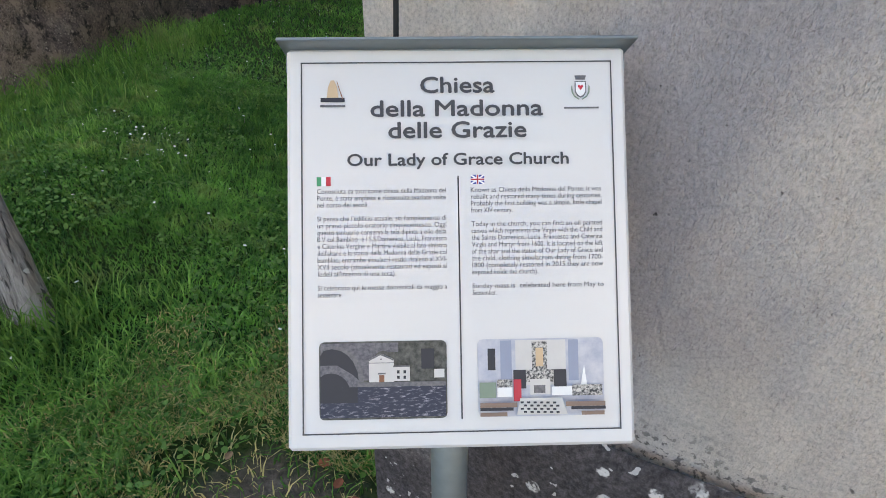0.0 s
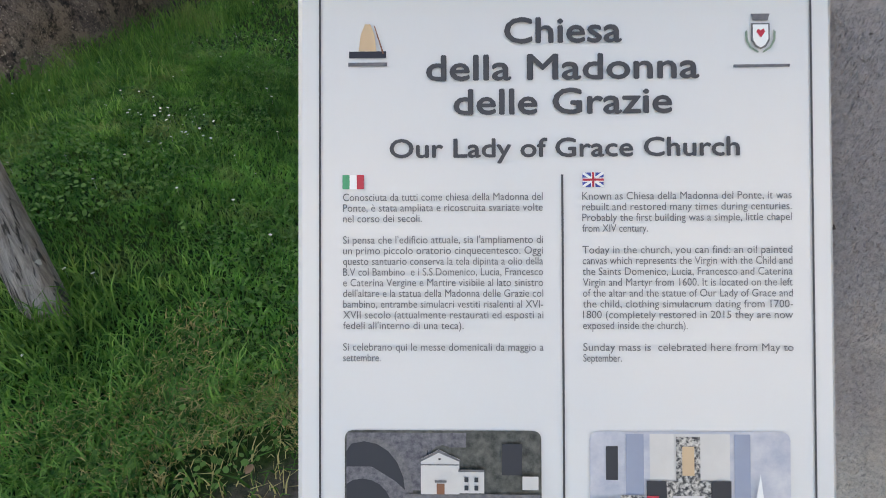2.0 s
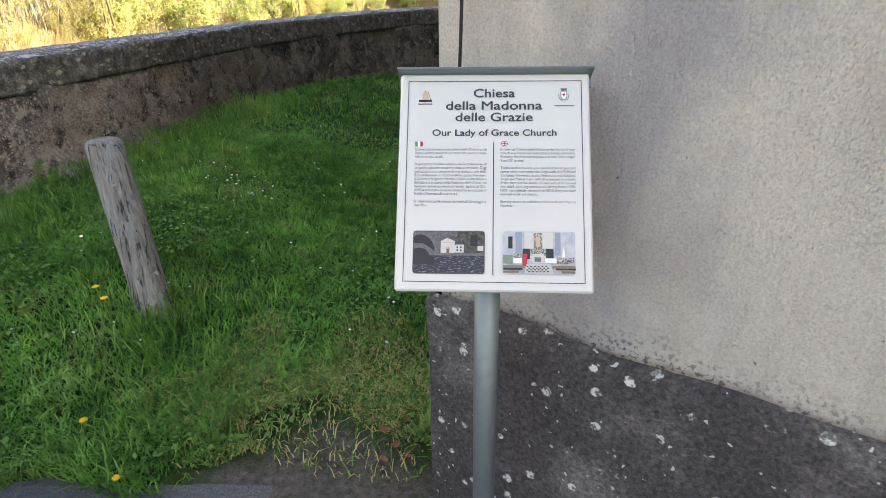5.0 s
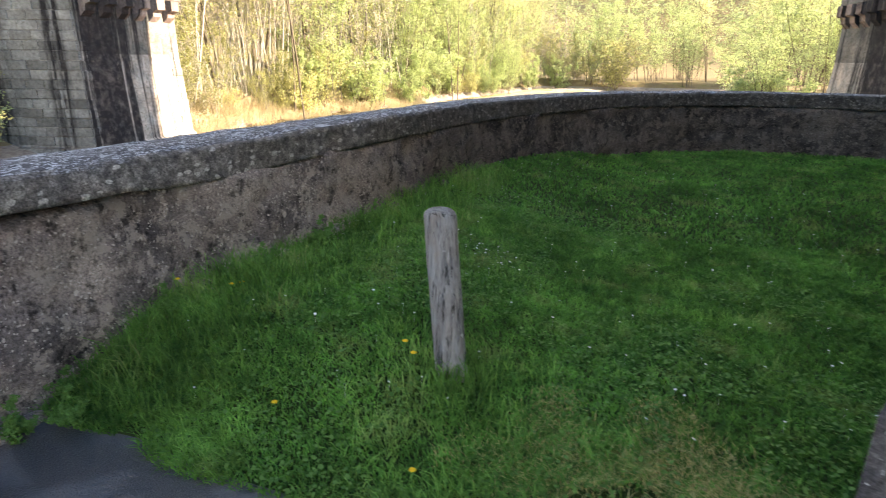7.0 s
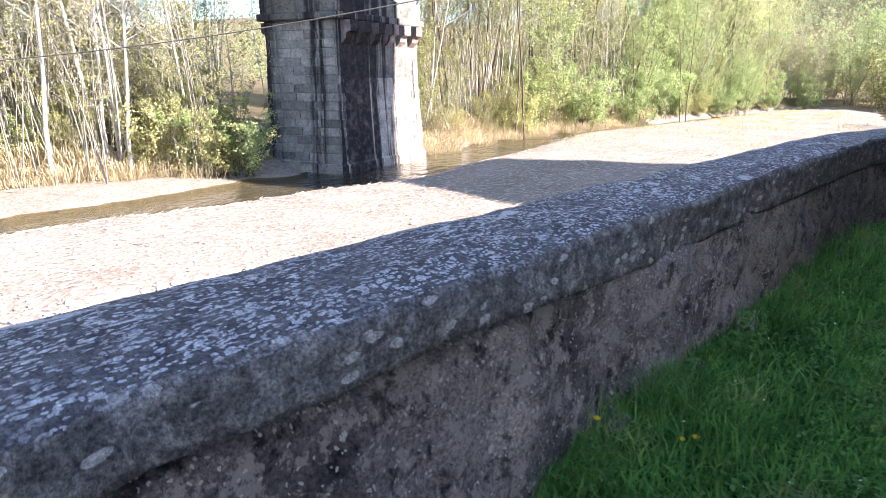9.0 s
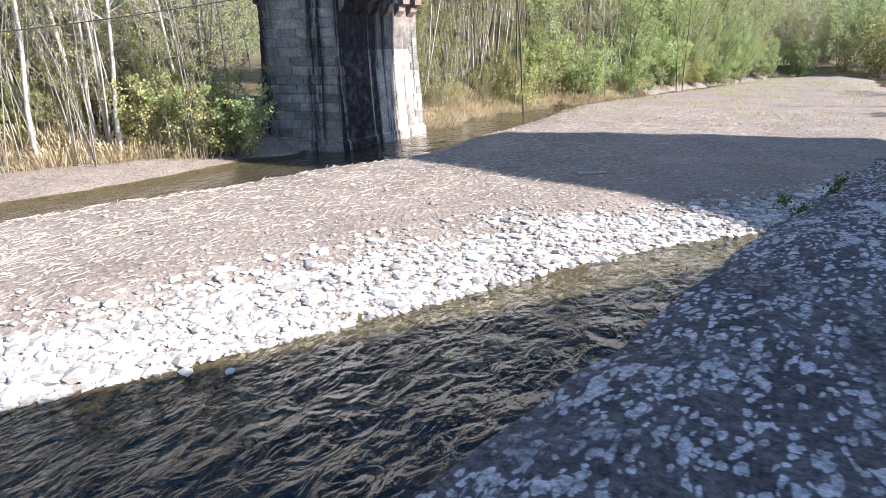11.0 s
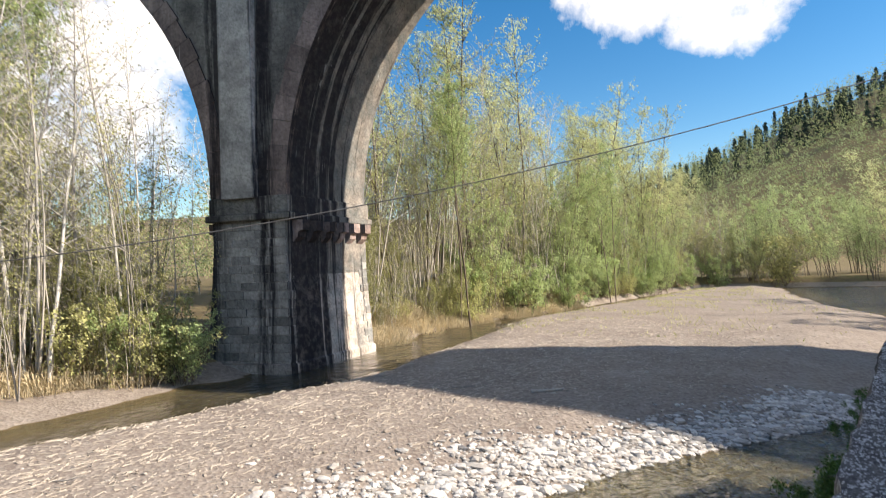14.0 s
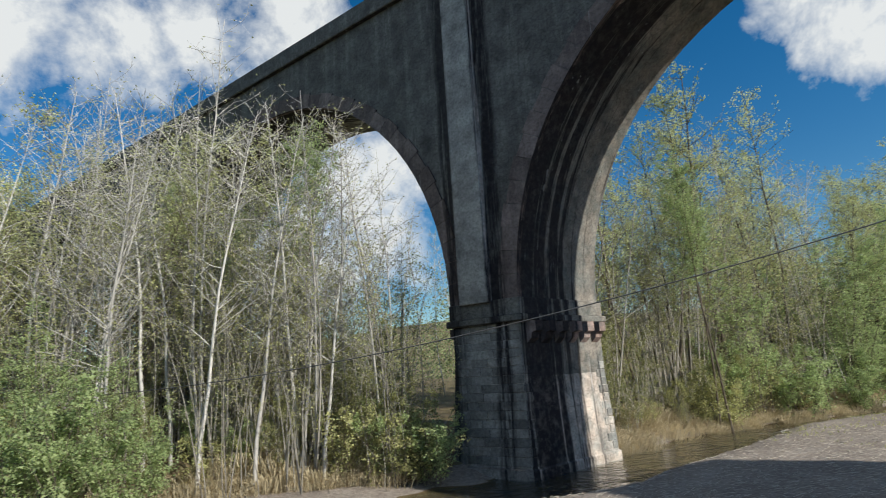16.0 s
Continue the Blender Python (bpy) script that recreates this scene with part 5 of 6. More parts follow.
for k, x, y, s in (("thicket", -29.4, 16.0, 0.75), ("thicket", -30.6, 15.2, 0.95), ("thicket", -32, 14.2, 1.0), ("thicket", -33.5, 15.5, 1.1)):
    plant(k, x, y, s)
# beyond the viaduct, along the bank
scatter("poles", 34, 0, 0, 28.5, 60, 1.0, 1.75, (0.8, 10))
scatter("poles", 18, 0, 0, 60, 98, 1.0, 1.5, (1.0, 12))
scatter("bare", 22, 0, 0, 28.5, 75, 1.2, 1.7, (2, 14))
for x, y, s in ((-29.5, 48, 1.7), (-31, 43, 1.6), (-28.5, 55, 1.65), (-27, 62, 1.6), (-25.5, 70, 1.55), (-32, 38, 1.5)):
    plant("young", x, y, s)
scatter("young", 30, 0, 0, 36, 98, 1.0, 1.75, (3, 14))
scatter("willow", 24, 0, 0, 46, 99, 1.0, 1.7, (1.0, 9))
scatter("brown", 20, 0, 0, 28, 90, 0.8, 1.6, (0.0, 2.5))
scatter("reed", 150, 0, 0, 27.5, 60, 0.6, 1.2, (-0.6, 2.6))
scatter("shrub", 12, 0, 0, 35, 98, 0.7, 1.3, (0.4, 3))
# closing the view upstream, and the far bank
scatter("willow", 18, -12, 30, 101, 118, 1.2, 1.9)
scatter("thicket", 12, -16, 8, 97, 103, 0.8, 1.4)
plant("brown", -4.6, 96.5, 3.4)
for x, y, s in ((10.5, 62, 1.0), (12, 70, 1.25), (10.2, 79, 1.2), (14, 66, 1.4), (11, 88, 1.2), (6, 99, 1.3), (-9, 98, 1.2), (1, 100, 1.3)):
    plant("willow", x, y, s)
scatter("thicket", 14, 0, 0, 30, 95, 0.8, 1.3, (0.8, 6))
scatter("young", 12, -40, 34, 106, 130, 1.2, 1.6)
scatter("willow", 10, 10, 22, 44, 88, 0.9, 1.35)
scatter("young", 5, 14, 30, 48, 95, 1.0, 1.4)
scatter("shrub", 6, 9, 14, 45, 80, 0.9, 1.5)
# woods behind the downstream bank
scatter("young", 10, -66, -48, -20, 14, 1.1, 1.5)
scatter("bare", 8, -66, -46, -20, 60, 1.1, 1.4)
scatter("fir", 330, -75, 150, 290, 420, 0.5, 0.95)

# leafy bushes down to the ground along the upstream bank
random.seed(11)
scatter("shrub", 22, 0, 0, 44, 96, 1.1, 2.0, (-0.6, 2.5))
scatter("willow", 8, 0, 0, 50, 92, 0.6, 0.95, (-0.3, 2.0))
scatter("brown", 6, 0, 0, 38, 52, 1.3, 2.0, (-0.4, 1.5))
scatter("thicket", 8, 0, 0, 29, 50, 0.7, 1.0, (0.2, 2.0))

for k, x, y, z in (("willow", -33.4, 2.6, 0.8), ("willow", -34.4, 4.2, 0.75), ("shrub", -31.6, 3.4, 1.5), ("shrub", -31.9, 1.6, 1.5), ("shrub", -32.4, 5.0, 1.2), ("shrub", -33.0, 0.4, 1.6), ("young", -37.0, 10.0, 1.0), ("bare", -32.4, 9.6, 1.25), ("bare", -33.6, 7.4, 1.2), ("bare", -31.4, 12.6, 1.2), ("bare", -34.2, 11.2, 1.3), ("poles", -33.0, 11.0, 1.1), ("poles", -32.2, 8.4, 1.0), ("poles", -34.6, 9.0, 1.2), ("poles", -31.6, 11.4, 1.0)):
    plant(k, x, y, z)

for k, x, y, z in (("maple", -37.8, 13.5, 1.0), ("maple", -36.8, 10.2, 0.85), ("maple", -43, 8.0, 1.0), ("bare", -30.8, 16.3, 1.4), ("bare", -37.3, 8.9, 1.45), ("bare", -37.9, 8.2, 1.4), ("shrub", -28.4, 16.8, 1.2), ("shrub", -29.6, 16.2, 1.2), ("thicket", -30.2, 15.6, 0.7), ("maple", -26.5, 40.4, 1.15), ("maple", -21.0, 66.0, 1.1)):
    plant(k, x, y, z)
scatter("young", 5, 0, 0, -3, 9, 1.25, 1.45, (4, 9))
scatter("bare", 8, 0, 0, -2, 14, 1.4, 1.65, (3, 10))
scatter("poles", 14, 0, 0, 7, 16.5, 0.9, 1.3, (1.0, 6.0))
scatter("thicket", 5, 0, 0, 11, 16.5, 0.7, 1.0, (0.8, 3.0))
scatter("reed", 26, 0, 0, 2, 14, 0.8, 1.3, (-0.5, 1.0))


def far_woods():
    """Leafing woods over the slopes, too many to count: clumps of leaves on stems."""
    g = np.random.default_rng(9)
    V, F = [], []
    for i in range(2100):
        a, d = g.uniform(-0.9, 2.4), g.uniform(125, 330)
        if i % 3 == 1 or i > 1300:
            a, d = g.uniform(-0.5, 0.35), g.uniform(170, 430)
        if i % 3 == 0 and i <= 1300:
            a, d = g.uniform(0.75, 2.4), g.uniform(62, 130)
        x, y = -d * math.sin(a), d * math.cos(a)
        if not clear_of_viaduct(x, y):
            continue
        z = float(ground_z(x, y))
        h = g.uniform(9, 17)
        near = d < 131
        for _ in range(210 if near else 80):
            t = g.uniform(0.1, 1.0)
            r = 3.6 * math.sqrt(max(0.05, 1 - (2 * t - 1.0) ** 2))
            b = g.uniform(0, 6.28)
            rr = r * math.sqrt(g.random())
            c = np.array((x + rr * math.cos(b), y + rr * math.sin(b), z + h * t))
            u, w = g.normal(0, 1, 3), g.normal(0, 1, 3)
            k = (0.09, 0.2) if near else (0.16, 0.38)
            u, w = u / np.linalg.norm(u) * g.uniform(*k), w / np.linalg.norm(w) * g.uniform(*k)
            i = len(V)
            V += [c - u, c - w, c + u, c + w]
            F.append((i, i + 1, i + 2, i + 3))
    ob = new("far_woods", mesh_of("far_woods", V, F, M_LEAF_FAR))
    tagged(ob, "leafing spring woods on the far slopes", "woods", kind="stuff")


far_woods()


# ---- grass ----
def grass(name, n, x0, x1, y0, y1, h0, h1, label, dens=None, seed=1, width=0.004, material=None):
    g = np.random.default_rng(seed)
    x, y = g.uniform(x0, x1, n), g.uniform(y0, y1, n)
    keep = x > wall_x(y) - 0.01
    top = np.interp(x, line[line[:, 0] > -3.2][:, 0], line[line[:, 0] > -3.2][:, 1])
    keep &= (y < top - 0.02) | (x < -3.2)
    ins_a = (x - K.x) * D1.x + (y - K.y) * D1.y
    ins_b = (x - K.x) * D2.x + (y - K.y) * D2.y
    keep &= ~((ins_a > -0.04) & (ins_b > -0.04))
    keep &= y > lawn_edge(x) - 0.02 + 0.25 * ramp01(x, -1.3, -0.9)
    bare = np.abs(x + 0.6) + 1.5 * np.abs(y - 1.1) + 0.35 * value_noise(x, y, 0.2, 3)
    keep &= (bare > 0.72) | (g.random(n) < 0.12)
    if dens is not None:
        keep &= g.random(n) < dens(x, y)
    x, y = x[keep], y[keep]
    n = len(x)
    z = lawn_z(x, y)
    h = g.uniform(h0, h1, n) * (1 + 0.35 * value_noise(x, y, 0.5, 8))
    a, b = g.uniform(0, 6.283, n), g.uniform(0, 6.283, n)
    lean = h * g.uniform(0.3, 0.9 if h0 > 0.05 else 1.7, n)
    w = width * g.uniform(0.7, 1.4, n)
    ca, sa, cb, sb = np.cos(a) * w, np.sin(a) * w, np.cos(b) * lean, np.sin(b) * lean
    P = np.stack([np.stack([x - ca, y - sa, z - 0.01], 1), np.stack([x + ca, y + sa, z - 0.01], 1), np.stack([x + ca * 0.8 + cb * 0.35, y + sa * 0.8 + sb * 0.35, z + h * 0.62], 1), np.stack([x - ca * 0.8 + cb * 0.35, y - sa * 0.8 + sb * 0.35, z + h * 0.62], 1), np.stack([x + cb, y + sb, z + h * 0.9], 1)], 1).reshape(-1, 3)
    i = np.arange(n)[:, None] * 5
    me = bpy.data.meshes.new(name)
    me.from_pydata(P.tolist(), [], np.concatenate([i + [0, 1, 2, 3]]).tolist() + (i + [3, 2, 4]).tolist())
    me.materials.append(material or M_GRASS)
    ob = new(name, me)
    tagged(ob, label, "grass", kind="stuff")
    return ob


grass("grass", 130000, -4.2, 1.0, 0.95, 5.5, 0.025, 0.065, "short green lawn grass", seed=1)
grass("grass", 60000, -3.6, 5.5, 5.5, 12.5, 0.03, 0.07, "short green lawn grass farther off", seed=2, width=0.007)
grass("grass", 22000, 0.6, 4.2, 2.2, 5.6, 0.03, 0.07, "short green lawn grass beside the church", seed=7, width=0.006)
near_wall = lambda x, y: np.clip(1.35 - (x - wall_x(y)) * 1.25, 0, 1) * (0.4 + 0.6 * (value_noise(x, y, 0.5, 12) > -0.1))
grass("grass", 20000, -4.2, -2.4, 1.2, 7.0, 0.1, 0.24, "long tufted grass at the foot of the wall", near_wall, 3, 0.0035, M_TUFT)
near_post = lambda x, y: np.clip(1.3 - np.hypot(x + 1.8, y - 1.98) * 3.6, 0, 1)
grass("grass", 3000, -2.3, -1.3, 1.5, 2.5, 0.09, 0.2, "long tufted grass round the post", near_post, 4, 0.0035, M_TUFT)

patchy = lambda x, y: np.clip(1.2 - np.hypot((x + 0.75) * 1.0, (y - 1.5) * 1.3) * 1.3 + 0.5 * value_noise(x, y, 0.3, 19), 0, 0.8)
grass("grass", 34000, -1.7, 0.2, 1.05, 2.6, 0.02, 0.06, "short yellowing grass by the sign", patchy, 5, 0.0028, M_STRAW)
road_side = lambda x, y: np.clip(1.3 - (y - lawn_edge(x)) * 1.3, 0, 1) * np.clip(0.55 + 0.7 * value_noise(x, y, 0.35, 27), 0, 1)
grass("grass", 24000, -4.0, -0.9, 0.95, 2.2, 0.04, 0.1, "fresh yellow-green grass along the road", road_side, 8, 0.0035, M_TUFT)
tufty = lambda x, y: (value_noise(x, y, 0.22, 23) > 0.45) * 0.9
grass("grass", 26000, -4.1, 0.2, 1.0, 5.0, 0.06, 0.12, "taller tufts of lawn grass", tufty, 6, 0.0035, M_TUFT)


def scatter_lawn(n, x0, x1, y0, y1, seed):
    """Places on the open lawn."""
    g = np.random.default_rng(seed)
    x, y = g.uniform(x0, x1, n), g.uniform(y0, y1, n)
    k = x > wall_x(y) + 0.02
    a = (x - K.x) * D1.x + (y - K.y) * D1.y
    b = (x - K.x) * D2.x + (y - K.y) * D2.y
    k &= ~((a > -0.05) & (b > -0.05)) & (y > lawn_edge(x) + 0.25 * ramp01(x, -1.3, -0.9)) & (np.abs(x + 0.6) + 1.5 * np.abs(y - 1.1) > 0.6)
    return x[k], y[k], g


def leaf_rosettes():
    x, y, g = scatter_lawn(24000, -4.1, 0.6, 1.0, 6.0, 31)
    k = value_noise(x, y, 0.45, 33) > -0.15
    x, y = x[k], y[k]
    n = len(x)
    z = lawn_z(x, y) + g.uniform(0.015, 0.06, n)
    s, a, t = g.uniform(0.006, 0.014, n), g.uniform(0, 6.28, n), g.normal(0, 0.35, (n, 2))
    P = []
    for k in range(6):
        c, d = s * np.cos(a + k * 1.047), s * np.sin(a + k * 1.047)
        P.append(np.stack([x + c, y + d, z + c * t[:, 0] + d * t[:, 1]], 1))
    P = np.stack(P, 1).reshape(-1, 3)
    ob = new("clover", mesh_of("clover", P, np.arange(n * 6).reshape(-1, 6), M_CLOVER))
    tagged(ob, "small clover and weed leaves in the lawn", "clover", kind="stuff")


leaf_rosettes()
M_PETAL = mat_plain("white_petals", (0.8, 0.8, 0.78), 0.6, 0, 0.05, 40)
M_YELLOW = mat_plain("yellow_petals", (0.8, 0.5, 0.02), 0.6, 0, 0.1, 60)


def flower_mesh(name, petals, r, dome, material):
    V, F = [(0, 0, dome)], []
    for i in range(petals * 2):
        a = math.pi * i / petals
        q = r * (1.0 if i % 2 else 0.7)
        V.append((q * math.cos(a), q * math.sin(a), 0.0))
    for i in range(petals * 2):
        F.append((0, 1 + i, 1 + (i + 1) % (petals * 2)))
    return mesh_of(name, V, F, material)


def daisies():
    x, y, g = scatter_lawn(240, -3.6, 1.5, 1.4, 9.0, 37)
    x = np.concatenate([x, g.normal(-2.05, 0.16, 24)])
    y = np.concatenate([y, g.normal(3.75, 0.18, 24)])
    V, F = [], []
    for a, b in zip(x, y):
        z = float(lawn_z(a, b)) + g.uniform(0.05, 0.085)
        i = len(V)
        r = g.uniform(0.006, 0.01)
        tx, ty = g.normal(0, 0.3, 2)
        for k in range(10):
            c, s = r * math.cos(k * 0.6283), r * math.sin(k * 0.6283)
            V.append((a + c, b + s, z + c * tx + s * ty))
        V.append((a, b, z + 0.003))
        F += [(i + k, i + (k + 1) % 10, i + 10) for k in range(10)]
        V += [(a - 0.001, b, z - 0.085), (a + 0.001, b, z - 0.085), (a, b, z)]
        F.append((i + 11, i + 12, i + 13))
    ob = new("daisies", mesh_of("daisies", V, F, M_PETAL))
    tagged(ob, "scattered small white daisies in the lawn", "flowers", kind="stuff")


daisies()


def dandelion(x, y, z):
    ob = new("dandelion")
    ob.location = (x, y, z)
    tagged(ob, "yellow dandelion flower in the grass", "flower", "dandelions")
    bm = bmesh.new()
    bmesh.ops.create_cone(bm, segments=5, radius1=0.002, radius2=0.0015, depth=0.12)
    part("stem", bm, M_CLOVER, ob).location = (0, 0, -0.06)
    part("blossom", flower_mesh("blossom", 14, 0.02, 0.012, M_YELLOW), None, ob)


for x, y, h in ((-3.78, 2.12, 0.14), (-3.45, 2.25, 0.1), (-3.4, 2.3, 0.1), (-2.05, 1.95, 0.14), (-1.98, 1.9, 0.13), (-1.75, 1.28, 0.06), (-1.45, 1.02, 0.05), (-3.95, 1.0, 0.12), (-2.6, 1.45, 0.07)):
    dandelion(x, y, float(lawn_z(x, y)) + h)

M_DEADLEAF = mat_plain("dead_leaf", (0.3, 0.19, 0.12), 0.8, 0, 0.3, 60)
M_REDLEAF = mat_plain("red_brown_leaf", (0.28, 0.09, 0.05), 0.8, 0, 0.3, 60)


def dead_leaf(x, y, size, rot, material, label):
    pts = [(-1, 0), (-0.6, 0.45), (0, 0.6), (0.6, 0.4), (1, 0), (0.6, -0.4), (0, -0.55), (-0.6, -0.42)]
    V = [(a * size, b * size, 0.25 * size * (abs(b) + 0.3 * a * a)) for a, b in pts] + [(0, 0, 0)]
    ob = new("fallen_leaf", mesh_of("fallen_leaf", V, [(i, (i + 1) % 8, 8) for i in range(8)], material))
    ob.location, ob.rotation_euler = (x, y, float(lawn_z(x, y)) + 0.035), (0.25, 0.2, rot)
    tagged(ob, label, "leaf", "fallen leaves")


dead_leaf(-1.125, 1.69, 0.03, 0.4, M_DEADLEAF, "curled pale brown fallen leaf on the lawn")
dead_leaf(-0.775, 1.39, 0.024, 1.4, M_DEADLEAF, "pale brown fallen leaf on the lawn")
for x, y, s, r in ((-0.42, 1.36, 0.03, 0.2), (-0.36, 1.28, 0.028, 1.2), (-0.4, 1.2, 0.03, 2.2), (-0.33, 1.42, 0.026, 0.9), (-0.3, 1.22, 0.024, 2.9), (-0.28, 1.5, 0.022, 0.1)):
    dead_leaf(x, y, s, r, M_REDLEAF, "red-brown fallen leaf beside the church plinth")


def stones(name, xs, ys, zs, sizes, material, label, seed):
    """Rounded stones of many sizes, joined into one."""
    g = np.random.default_rng(seed)
    bm = bmesh.new()
    bmesh.ops.create_icosphere(bm, subdivisions=1, radius=1)
    base = np.array([v.co[:] for v in bm.verts])
    tri = np.array([[v.index for v in f.verts] for f in bm.faces])
    bm.free()
    n = len(xs)
    b = base[None] * (1 + g.normal(0, 0.17, (n, len(base), 1)))
    sc = np.stack([sizes * g.uniform(0.8, 1.5, n), sizes * g.uniform(0.7, 1.1, n), sizes * g.uniform(0.3, 0.6, n)], 1)
    b = b * sc[:, None]
    a = g.uniform(0, 6.28, n)
    X = b[..., 0] * np.cos(a)[:, None] - b[..., 1] * np.sin(a)[:, None] + xs[:, None]
    Y = b[..., 0] * np.sin(a)[:, None] + b[..., 1] * np.cos(a)[:, None] + ys[:, None]
    Z = b[..., 2] + zs[:, None]
    V = np.stack([X, Y, Z], -1).reshape(-1, 3)
    F = (tri[None] + (np.arange(n) * len(base))[:, None, None]).reshape(-1, 3)
    ob = new(name, mesh_of(name, V, F, material, False))
    tagged(ob, label, "stones", kind="stuff")


def bar_stones():
    g = np.random.default_rng(41)
    for n, mid, name, seed, label in ((7500, -2.7, "river_cobbles", 42, "band of sun-bleached white cobbles along the water"), (5000, -3.5, "river_shingle", 45, "small white shingle between the larger cobbles")):
        y = 2.0 + 22 * g.random(n) ** 1.25
        xw = interp(y, EDGE_WATER)
        width = np.interp(y, [2, 6, 10, 14, 18, 24], [2.7, 2.8, 2.7, 2.6, 2.2, 1.8]) * (1 + 0.2 * value_noise(y, y * 0, 1.6, 5))
        f = np.where(g.random(n) < 0.86, g.random(n) ** 1.2 * 0.85, 0.8 + np.abs(g.normal(0, 0.3, n)))
        x = xw + 0.12 - f * width
        sizes = np.clip(np.exp(g.normal(mid, 0.4, n)), 0.02, 0.19)
        stones(name, x, y, ground_z(x, y) + sizes * 0.15, sizes, M_STONE, label, seed)
    n = 2600
    y = 3 + 40 * g.random(n) ** 1.3
    xw, xp = interp(y, EDGE_WATER), interp(y, EDGE_POOL)
    x = xw - 2.5 - g.random(n) * (xw - xp - 2.7)
    s = np.exp(g.normal(-3.3, 0.4, n))
    stones("gravel_pebbles", x, y, ground_z(x, y) + s * 0.1, s, M_PEBBLE, "loose pebbles strewn over the sand bar", 43)
    n = 3500
    y = 2.0 + 24 * g.random(n) ** 1.2
    x = interp(y, EDGE_WATER) - 0.2 + 2.8 * g.random(n)
    s = np.exp(g.normal(-2.7, 0.4, n))
    z = ground_z(x, y)
    k = z + s * 0.6 < W + 0.02
    stones("bed_stones", x[k], y[k], z[k], s[k], M_BEDSTONE, "brown silted stones under shallow water", 44)


M_STONE = mat_stone("river_cobble", (0.3, 0.285, 0.265), (0.72, 0.705, 0.68))
M_PEBBLE = mat_stone("sand_pebble", (0.28, 0.24, 0.2), (0.54, 0.49, 0.43))
M_BEDSTONE = mat_stone("silted_stone", (0.1, 0.08, 0.045), (0.3, 0.24, 0.14))
bar_stones()
stones("bank_stones", np.array([-12.3, -11.8, -12.95]), np.array([4.05, 4.5, 3.5]), np.array([W + 0.06, W + 0.02, W + 0.05]), np.array([0.13, 0.07, 0.1]), M_STONE, "larger pale stones at the water's edge", 47)


def litter():
    """Bleached straws and twigs washed over the sand bar."""
    g = np.random.default_rng(51)
    n = 5200
    y = 2 + 42 * g.random(n) ** 1.2
    xw, xp = interp(y, EDGE_WATER), interp(y, EDGE_POOL)
    f = np.clip(g.normal(0.62, 0.2, n), 0.25, 0.97)
    x = xw - f * (xw - xp)
    z = ground_z(x, y) + 0.015
    L, a, w = g.uniform(0.06, 0.32, n), g.normal(1.2, 0.7, n), g.uniform(0.005, 0.012, n)
    c, s = np.cos(a), np.sin(a)
    up = np.abs(g.normal(0, 0.1, n)) * L
    P = np.stack([np.stack([x - s * w, y + c * w, z], 1), np.stack([x + s * w, y - c * w, z], 1), np.stack([x + c * L + s * w, y + s * L - c * w, z + up], 1), np.stack([x + c * L - s * w, y + s * L + c * w, z + up], 1), np.stack([x, y, z + 0.012], 1), np.stack([x + c * L, y + s * L, z + up + 0.012], 1)], 1).reshape(-1, 3)
    i = np.arange(n)[:, None] * 6
    F = np.concatenate([i + [0, 4, 5, 3], i + [4, 1, 2, 5]])
    ob = new("driftwood_litter", mesh_of("driftwood_litter", P, F, M_LITTER))
    tagged(ob, "bleached straw and twigs washed over the bar", "litter", kind="stuff")


litter()


def driftwood(x, y, length, rot, r):
    s = Sticks(int(x * 10))
    p = s.limb(Vector((0, 0, 0)), Vector((math.cos(rot), math.sin(rot), 0.05)), length, 5, 0.08)
    s.tube(p, r, r * 0.55, 7)
    s.tube(s.limb(p[3], Vector((math.cos(rot + 0.8), math.sin(rot + 0.8), 0.4)), length * 0.3, 2, 0.1), r * 0.4, r * 0.15, 5)
    ob = new("driftwood_log", mesh_of("driftwood_log", s.v, s.f, M_BARK_PALE, True))
    ob.location = (x, y, float(ground_z(x, y)) + r * 0.7)
    tagged(ob, "bleached driftwood branch lying on the gravel", "driftwood", "driftwood")


driftwood(-12.3, 18.9, 1.15, 0.55, 0.07)
driftwood(-15.2, 18.4, 0.9, 0.1, 0.025)
driftwood(-14.9, 18.9, 0.8, 0.9, 0.02)
driftwood(-25.0, 41.5, 1.6, 0.2, 0.12)
driftwood(-24.2, 42.3, 1.2, 1.2, 0.1)
driftwood(-19.0, 6.8, 0.9, 0.3, 0.02)


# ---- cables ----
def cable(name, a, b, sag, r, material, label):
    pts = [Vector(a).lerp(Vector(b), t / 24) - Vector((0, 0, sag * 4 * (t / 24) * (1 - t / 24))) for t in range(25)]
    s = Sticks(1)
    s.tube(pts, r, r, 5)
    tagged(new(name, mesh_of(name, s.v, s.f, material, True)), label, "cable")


M_CABLE = mat_plain("weathered_cable", (0.12, 0.12, 0.12), 0.6, 0, 0.1, 20)
M_BLACK = mat_plain("black_rubber", (0.02, 0.02, 0.02), 0.6, 0, 0.1, 20)
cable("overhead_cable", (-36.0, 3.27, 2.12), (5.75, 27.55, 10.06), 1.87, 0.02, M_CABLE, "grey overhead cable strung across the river")


